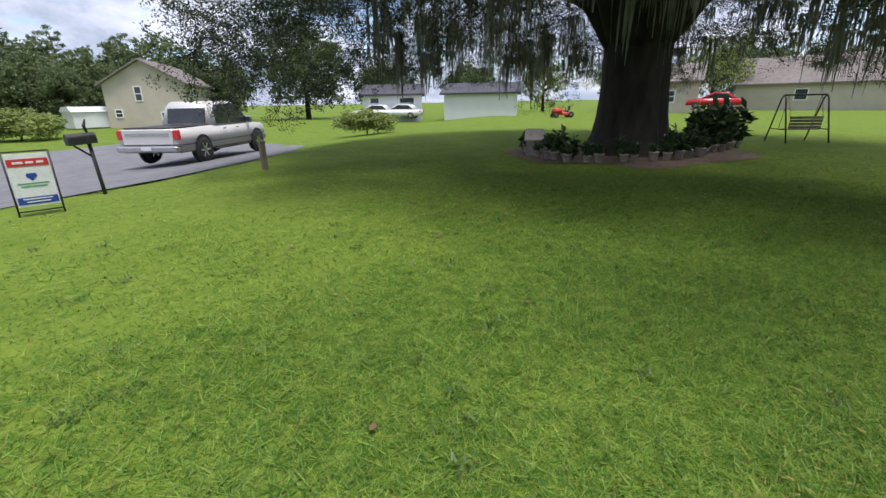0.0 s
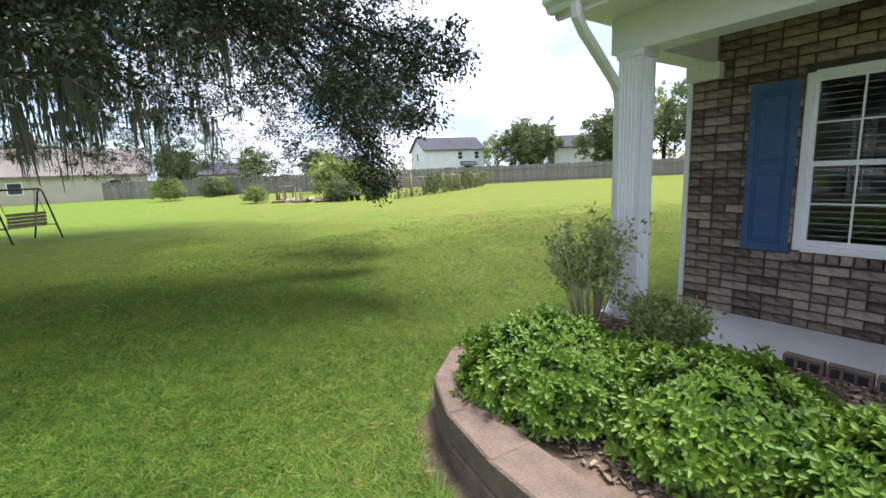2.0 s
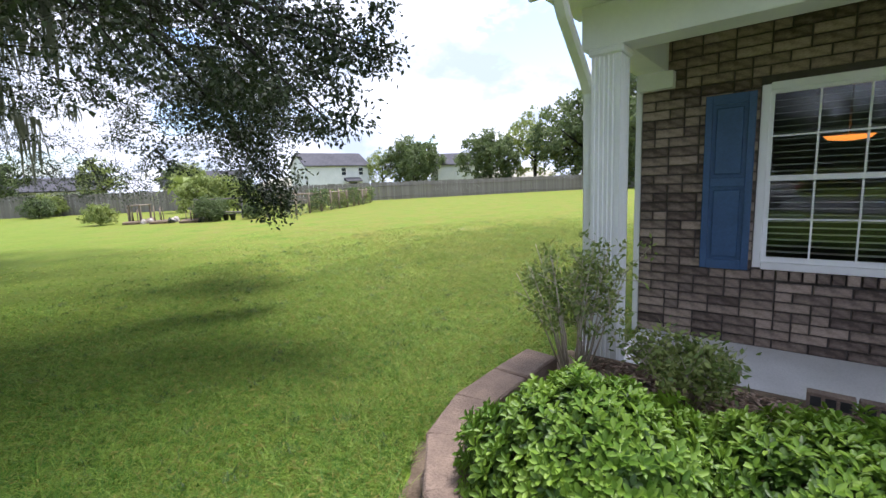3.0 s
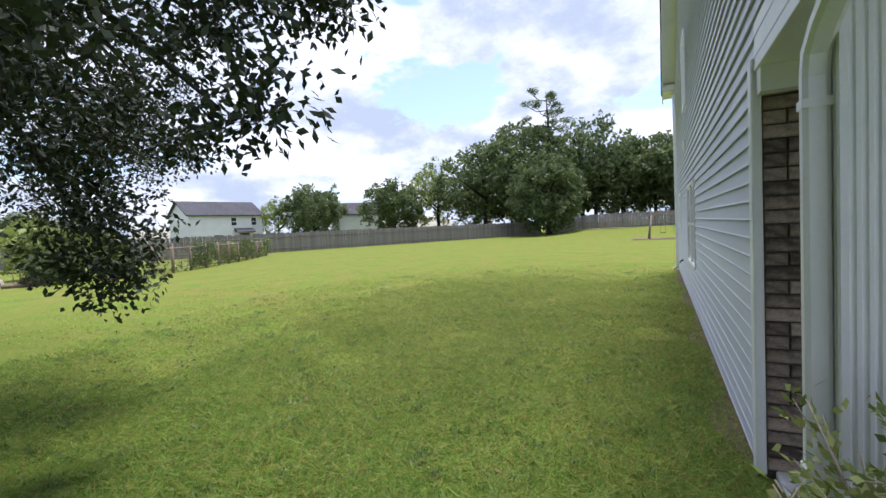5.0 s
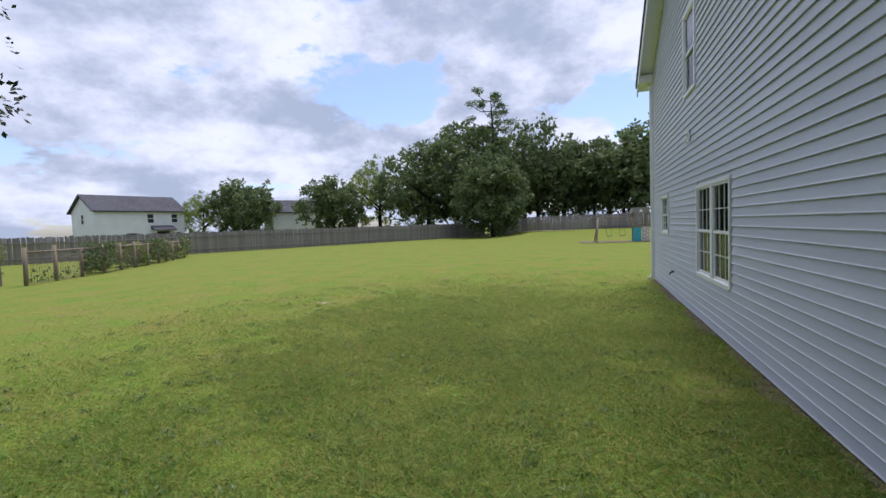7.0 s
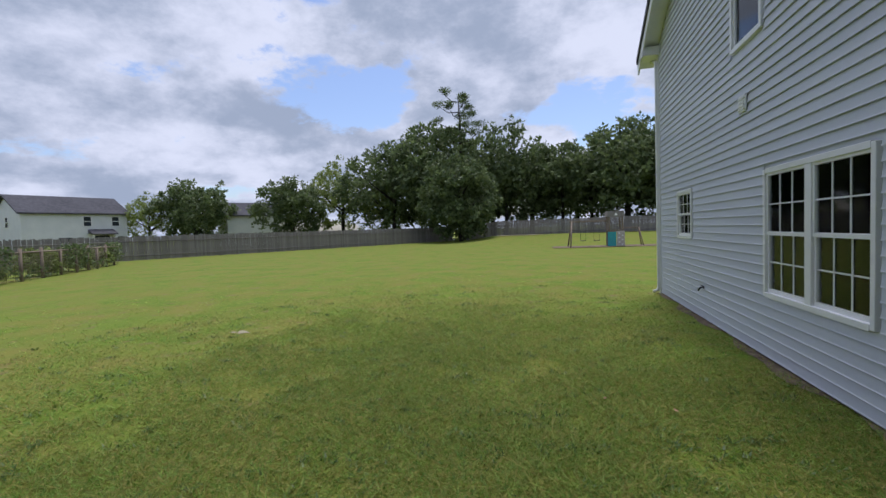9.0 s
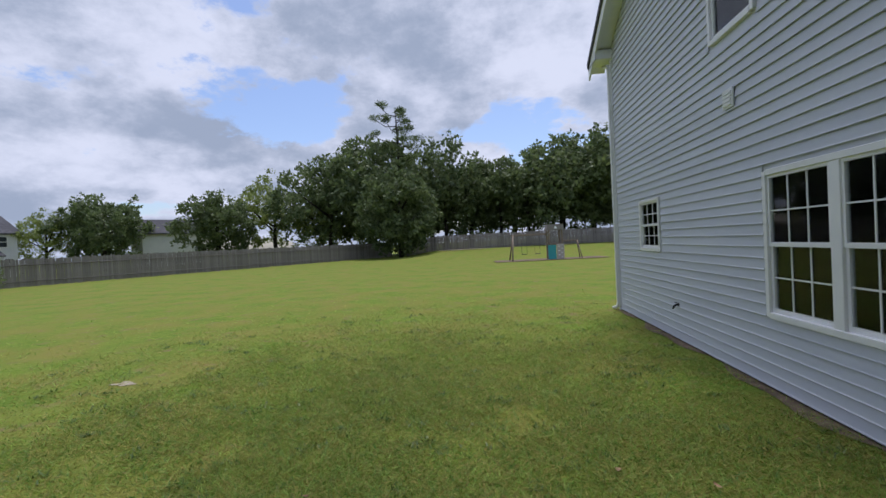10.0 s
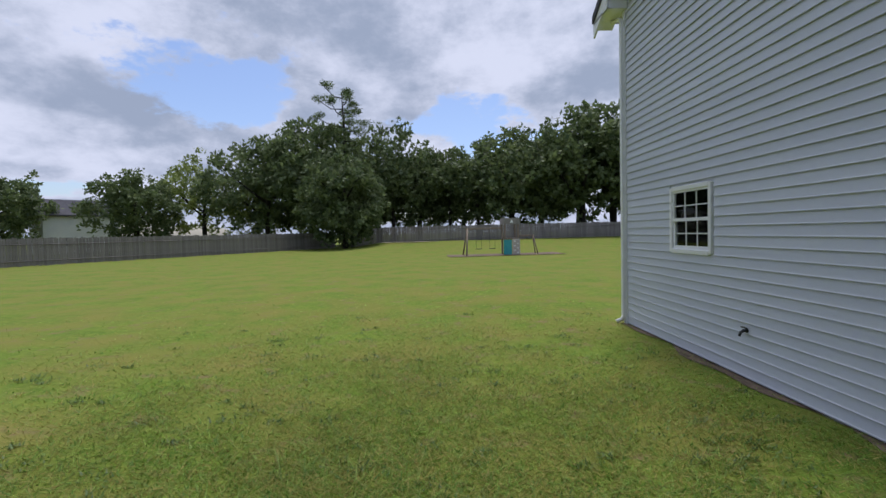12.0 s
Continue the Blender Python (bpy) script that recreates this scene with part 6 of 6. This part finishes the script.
    ar = thing("garden_arbor", pose(35.5, -16.0, 0, 0, 0, -60), "low weathered wooden garden arbor", "arbor")
    for x in (-2.2, 0, 2.2):
        part("post", tubed([(x, 0, -0.1), (x, 0, 1.5)], 0.06, 6), M_WOOD, ar)
    part("rail", boxed(-2.6, 2.6, -0.15, 0.15, 1.5, 1.6), M_WOOD, ar)
    # banana plant
    bn = thing("banana_plant", pose(41.5, -14.6, 0), "tall banana plant with broad drooping leaves", "plant")
    part("stem", tubed([(0, 0, -0.1), (0.1, 0, 1.2), (0.05, 0.05, 2.4)], [0.16, 0.12, 0.08], 8), M_LIGHTLEAF, bn)
    for k in range(9):
        a = k * 0.75 + 0.2
        up = 1.3 if k % 2 else 0.5
        bm = bmesh.new()
        prev = None
        for i in range(7):
            f = i / 6
            c = Vector((2.1 * f * math.cos(a), 2.1 * f * math.sin(a), 2.3 + up * 1.4 * f - 1.5 * f * f))
            wv = Vector((-math.sin(a), math.cos(a), 0.15)) * (0.34 * math.sin(math.pi * min(0.97, f * 0.85 + 0.12)))
            row = [bm.verts.new(c - wv), bm.verts.new(c + Vector((0, 0, -0.06))), bm.verts.new(c + wv)]
            if prev:
                bm.faces.new((prev[0], prev[1], row[1], row[0])); bm.faces.new((prev[1], prev[2], row[2], row[1]))
            prev = row
        part("leaf", bm, M_LIGHTLEAF, bn)


garden()
bm = bmesh.new()
bm.faces.new([bm.verts.new((10.0 + (3.6 + 0.8 * math.sin(3 * a)) * math.cos(a), -59.3 + 1.1 * math.sin(a), gz(10, -59.3) + 0.06)) for a in [2 * math.pi * k / 24 for k in range(24)]])
tagged(part("sand_patch", bm, M_SAND), "bare sandy patch before the back fence", "soil", kind="structure")

# small sandy spot in the back lawn
bm = bmesh.new()
bm.faces.new([bm.verts.new((10.8 + 0.14 * (1 + 0.3 * math.sin(3 * a) + 0.2 * math.sin(5 * a)) * math.cos(a), -11.05 + 0.085 * (1 + 0.3 * math.sin(4 * a)) * math.sin(a), 0.007)) for a in [2 * math.pi * q / 28 for q in range(28)]])
tagged(part("bare_patch", bm, M_SAND), "small pale sandy spot in the lawn", "soil", kind="structure")

# narrow brown strip along the foot of the siding
rng = np.random.default_rng(6)
ys = np.linspace(-15.4, -4.2, 60)
wv = 0.10 + 0.06 * np.sin(ys * 2.3) + 0.05 * np.sin(ys * 5.1 + 1)
v = np.concatenate([np.stack([np.full(60, WX - 0.02), ys, np.full(60, 0.010)], 1), np.stack([WX + wv, ys, np.full(60, 0.010)], 1)])
f = np.array([(i, i + 60, i + 61, i + 1) for i in range(59)])
tagged(arrays_mesh("wall_foot_strip", v, f, M_SOIL), "narrow brown strip along the wall foot", "soil", kind="structure")


# ---- bricks of the porch wall ----
def bricks():
    rr = random.Random(17)
    kinds = {}

    def mesh(w, h):
        key = (round(w, 3), round(h, 3))
        if key not in kinds:
            bm = boxed(0, w, -0.012, 0.006, 0, h)
            bmesh.ops.bevel(bm, geom=[e for e in bm.edges if all(v.co.y > 0.005 for v in e.verts)], offset=0.004, segments=1, affect="EDGES")
            me = bpy.data.meshes.new("brick")
            bm.to_mesh(me); bm.free()
            me.materials.append(M_BRICK)
            kinds[key] = me
        return kinds[key]
    L, H, J = 0.213, 0.0668, 0.0107
    rest_v, rest_f = [], []
    count = 0
    z, row = 0.058, 0
    x_hi = WX - 0.024
    while z < 2.54:
        x = x_hi + (0.0 if row % 2 == 0 else (L + J) / 2)
        while x > -1.6:
            w = L
            if rr.random() < 0.27:
                w = (L - J) / 2
            x0, x1 = x - w, min(x, x_hi)
            x -= w + J
            if x1 - x0 < 0.03:
                continue
            a, b, c, d = FRONT_WINDOW
            if z + H > c - 0.075 and z < d + 0.005 and x1 > a - 0.015 and x0 < b + 0.015:
                if x0 < b + 0.015 < x1 - 0.03:
                    x0 = b + 0.017
                elif x0 + 0.03 < a - 0.015 < x1:
                    x1 = a - 0.017
                else:
                    continue
            y = FY + rr.uniform(-0.0015, 0.0015)
            if x0 > 1.25 and count < 320:
                ob = new("brick", mesh(x1 - x0, H))
                ob.parent = wall_front
                ob.location = (x0, y, z)
                count += 1
            else:
                k = len(rest_v)
                for yy in (FY - 0.012, FY):
                    rest_v += [(x0, yy, z), (x1, yy, z), (x1, yy, z + H), (x0, yy, z + H)]
                rest_f += [(k + 4, k + 7, k + 6, k + 5), (k, k + 1, k + 5, k + 4), (k + 1, k + 2, k + 6, k + 5), (k + 2, k + 3, k + 7, k + 6), (k + 3, k, k + 4, k + 7)]
        z += H + J
        row += 1
    n = int((FRONT_WINDOW[1] - FRONT_WINDOW[0]) / 0.081)
    for i in range(n + 1):
        ob = new("sill_brick", mesh(0.070, 0.072))
        ob.parent = wall_front
        ob.location = (FRONT_WINDOW[0] - 0.02 + i * 0.081, FY + 0.018, FRONT_WINDOW[2] - 0.084)
        ob.scale = (1, 2.5, 1)
    tagged(arrays_mesh("further_bricks", np.array(rest_v), np.array(rest_f), M_BRICK2, wall_front), kind="stuff")


bricks()


# ---- grass ----
def in_bed(x, y):
    """True inside the planting bed, the porch and the house."""
    bed = (y < -0.66) & (x < 3.05)
    curve = (x >= 3.05) & (x < 3.97) & (y < -0.78 - 0.62 * np.clip(x - 3.05, 0, 1) ** 1.6) & (y > -2.8)
    house = (x < WX + 0.02) & (y < -2.8)
    return bed | curve | house


PATH_LINE = [(-0.5, 0.3), (1.0, 0.4), (2.4, 0.15), (3.9, -0.9), (4.7, -1.9), (5.3, -3.0), (5.9, -5.2), (6.8, -8.2), (6.9, -11.0)]


def grass():
    rng = np.random.default_rng(40)
    pts = np.array(along(PATH_LINE, 0.05))
    green, straw = [], []
    for n, reach, ln, wd in ((900000, 3.4, 0.034, 0.0030), (360000, 6.4, 0.030, 0.0052), (90000, 11.0, 0.022, 0.009)):
        c = pts[rng.integers(0, len(pts), n)]
        a, r = rng.uniform(0, 2 * math.pi, n), reach * rng.uniform(0, 1, n) ** 0.62
        x, y = c[:, 0] + r * np.cos(a), c[:, 1] + r * np.sin(a)
        # draw the blades together into tufts
        cell = 0.043
        gx, gy = np.floor(x / cell), np.floor(y / cell)
        hx, hy = np.mod(np.sin(gx * 12.9898 + gy * 78.233) * 43758.5453, 1), np.mod(np.sin(gx * 39.346 + gy * 11.135) * 24634.6345, 1)
        x, y = x + 0.28 * ((gx + hx) * cell - x), y + 0.28 * ((gy + hy) * cell - y)
        road = (x + 0.227) * ROAD_N.x + (y - 9.865) * ROAD_N.y
        keep = ~in_bed(x, y) & (road < 0) & ~((x - OAK[0]) ** 2 + (y - OAK[1]) ** 2 < 8)
        back = np.clip((0.5 - y) / 8.0, 0, 1)
        thin = np.sin(x * 1.7 + 0.9 * np.sin(y * 2.3)) * np.sin(y * 1.9 + x * 0.7) + 0.6 * np.sin(5.1 * x + y) * np.sin(4.3 * y - x)
        keep &= rng.uniform(0, 1, n) > np.clip(thin - 0.35, 0, 0.8) * (0.15 + 0.75 * back)
        x, y, back = x[keep], y[keep], back[keep]
        m = len(x)
        tall = 1 + 0.3 * np.sin(2.1 * x + y) * np.sin(1.6 * y + 1 - 0.5 * x)
        h = ln * rng.uniform(0.5, 1.3, m) * tall * (0.65 + 0.7 * hx[keep])
        lean = rng.normal(size=(m, 2)) * (h * (1.6 if reach < 4 else 1.9))[:, None]
        t = rng.uniform(0, math.pi, m)
        w = wd * rng.uniform(0.6, 1.3, m)
        v = np.empty((m, 3, 3))
        v[:, 0] = np.stack([x - w * np.cos(t), y - w * np.sin(t), np.full(m, -0.002)], 1)
        v[:, 1] = np.stack([x + w * np.cos(t), y + w * np.sin(t), np.full(m, -0.002)], 1)
        v[:, 2] = np.stack([x + lean[:, 0], y + lean[:, 1], h], 1)
        dry = rng.uniform(0, 1, m) < 0.06 + 0.42 * back
        green.append(v[~dry].reshape(-1, 3)); straw.append(v[dry].reshape(-1, 3))
    # low broad-leaved weeds in dark tufts, and dry clippings lying on the sward
    c = pts[rng.integers(0, len(pts), 1500)]
    a, r = rng.uniform(0, 2 * math.pi, len(c)), 6.5 * rng.uniform(0, 1, len(c)) ** 0.6
    cx, cy = c[:, 0] + r * np.cos(a), c[:, 1] + r * np.sin(a)
    keep = ~in_bed(cx - 0.1, cy) & (rng.uniform(0, 1, len(c)) < 0.35 + 0.65 * np.clip((0.5 - cy) / 6.0, 0, 1))
    cx, cy = np.repeat(cx[keep], 24), np.repeat(cy[keep], 24)
    m = len(cx)
    size = np.repeat(rng.uniform(0.03, 0.09, m // 24), 24)
    bx, by, t = cx + size * rng.normal(size=m), cy + 0.7 * size * rng.normal(size=m), rng.uniform(0, 2 * math.pi, m)
    w, l = rng.uniform(0.005, 0.010, m), rng.uniform(0.02, 0.045, m)
    weed = np.empty((m, 3, 3))
    weed[:, 0] = np.stack([bx - w * np.sin(t), by + w * np.cos(t), np.full(m, 0.012)], 1)
    weed[:, 1] = np.stack([bx + w * np.sin(t), by - w * np.cos(t), np.full(m, 0.012)], 1)
    weed[:, 2] = np.stack([bx + l * np.cos(t), by + l * np.sin(t), rng.uniform(0.015, 0.05, m)], 1)
    m = 26000
    c = pts[rng.integers(0, len(pts), m)]
    a, r = rng.uniform(0, 2 * math.pi, m), 5.5 * rng.uniform(0, 1, m) ** 0.6
    bx, by = c[:, 0] + r * np.cos(a), c[:, 1] + r * np.sin(a)
    keep = ~in_bed(bx, by) & (by < 0.5)
    bx, by = bx[keep], by[keep]
    m = len(bx)
    t, l, w = rng.uniform(0, 2 * math.pi, m), rng.uniform(0.02, 0.06, m), rng.uniform(0.002, 0.005, m)
    lie = np.empty((m, 3, 3))
    lie[:, 0] = np.stack([bx - w * np.sin(t), by + w * np.cos(t), rng.uniform(0.02, 0.035, m)], 1)
    lie[:, 1] = np.stack([bx + w * np.sin(t), by - w * np.cos(t), rng.uniform(0.02, 0.035, m)], 1)
    lie[:, 2] = np.stack([bx + l * np.cos(t), by + l * np.sin(t), rng.uniform(0.02, 0.04, m)], 1)
    straw.append(lie.reshape(-1, 3))
    for name, parts, material, label in (("lawn_grass", green, M_BLADE, "short green lawn grass blades"), ("dry_lawn_grass", straw, M_DRYBLADE, "short straw-coloured grass blades in the lawn"), ("lawn_weeds", [weed.reshape(-1, 3)], M_WEED, "dark low weed tufts in the lawn")):
        v = np.concatenate(parts)
        tagged(arrays_mesh(name, v, np.arange(len(v)).reshape(-1, 3), material), label, "grass", kind="stuff")


grass()


# ---- fallen leaves ----
def litter():
    rr = random.Random(50)
    bm = bmesh.new()
    a = [bm.verts.new(p) for p in ((-0.04, 0, 0.012), (-0.015, 0.02, 0.0), (0.02, 0.018, 0.004), (0.045, 0, 0.014), (0.02, -0.02, 0.006), (-0.015, -0.018, 0.002))]
    bm.faces.new(a)
    me = bpy.data.meshes.new("fallen_leaf")
    bm.to_mesh(me); bm.free()
    me.materials.append(M_LITTER)
    for k in range(26):
        x, y = (rr.uniform(-1, 6), rr.uniform(0.8, 5.5)) if k < 19 else (rr.uniform(4.2, 7.5), rr.uniform(-9, -2))
        ob = new("fallen_leaf", me)
        ob.matrix_basis = pose(x, y, 0.03, rr.uniform(-20, 20), rr.uniform(-20, 20), rr.uniform(0, 360)) @ Matrix.Scale(rr.uniform(0.5, 0.95), 4)
        tagged(ob, "dry brown fallen leaf on the grass", "leaf", "fallen leaves on the lawn")


litter()
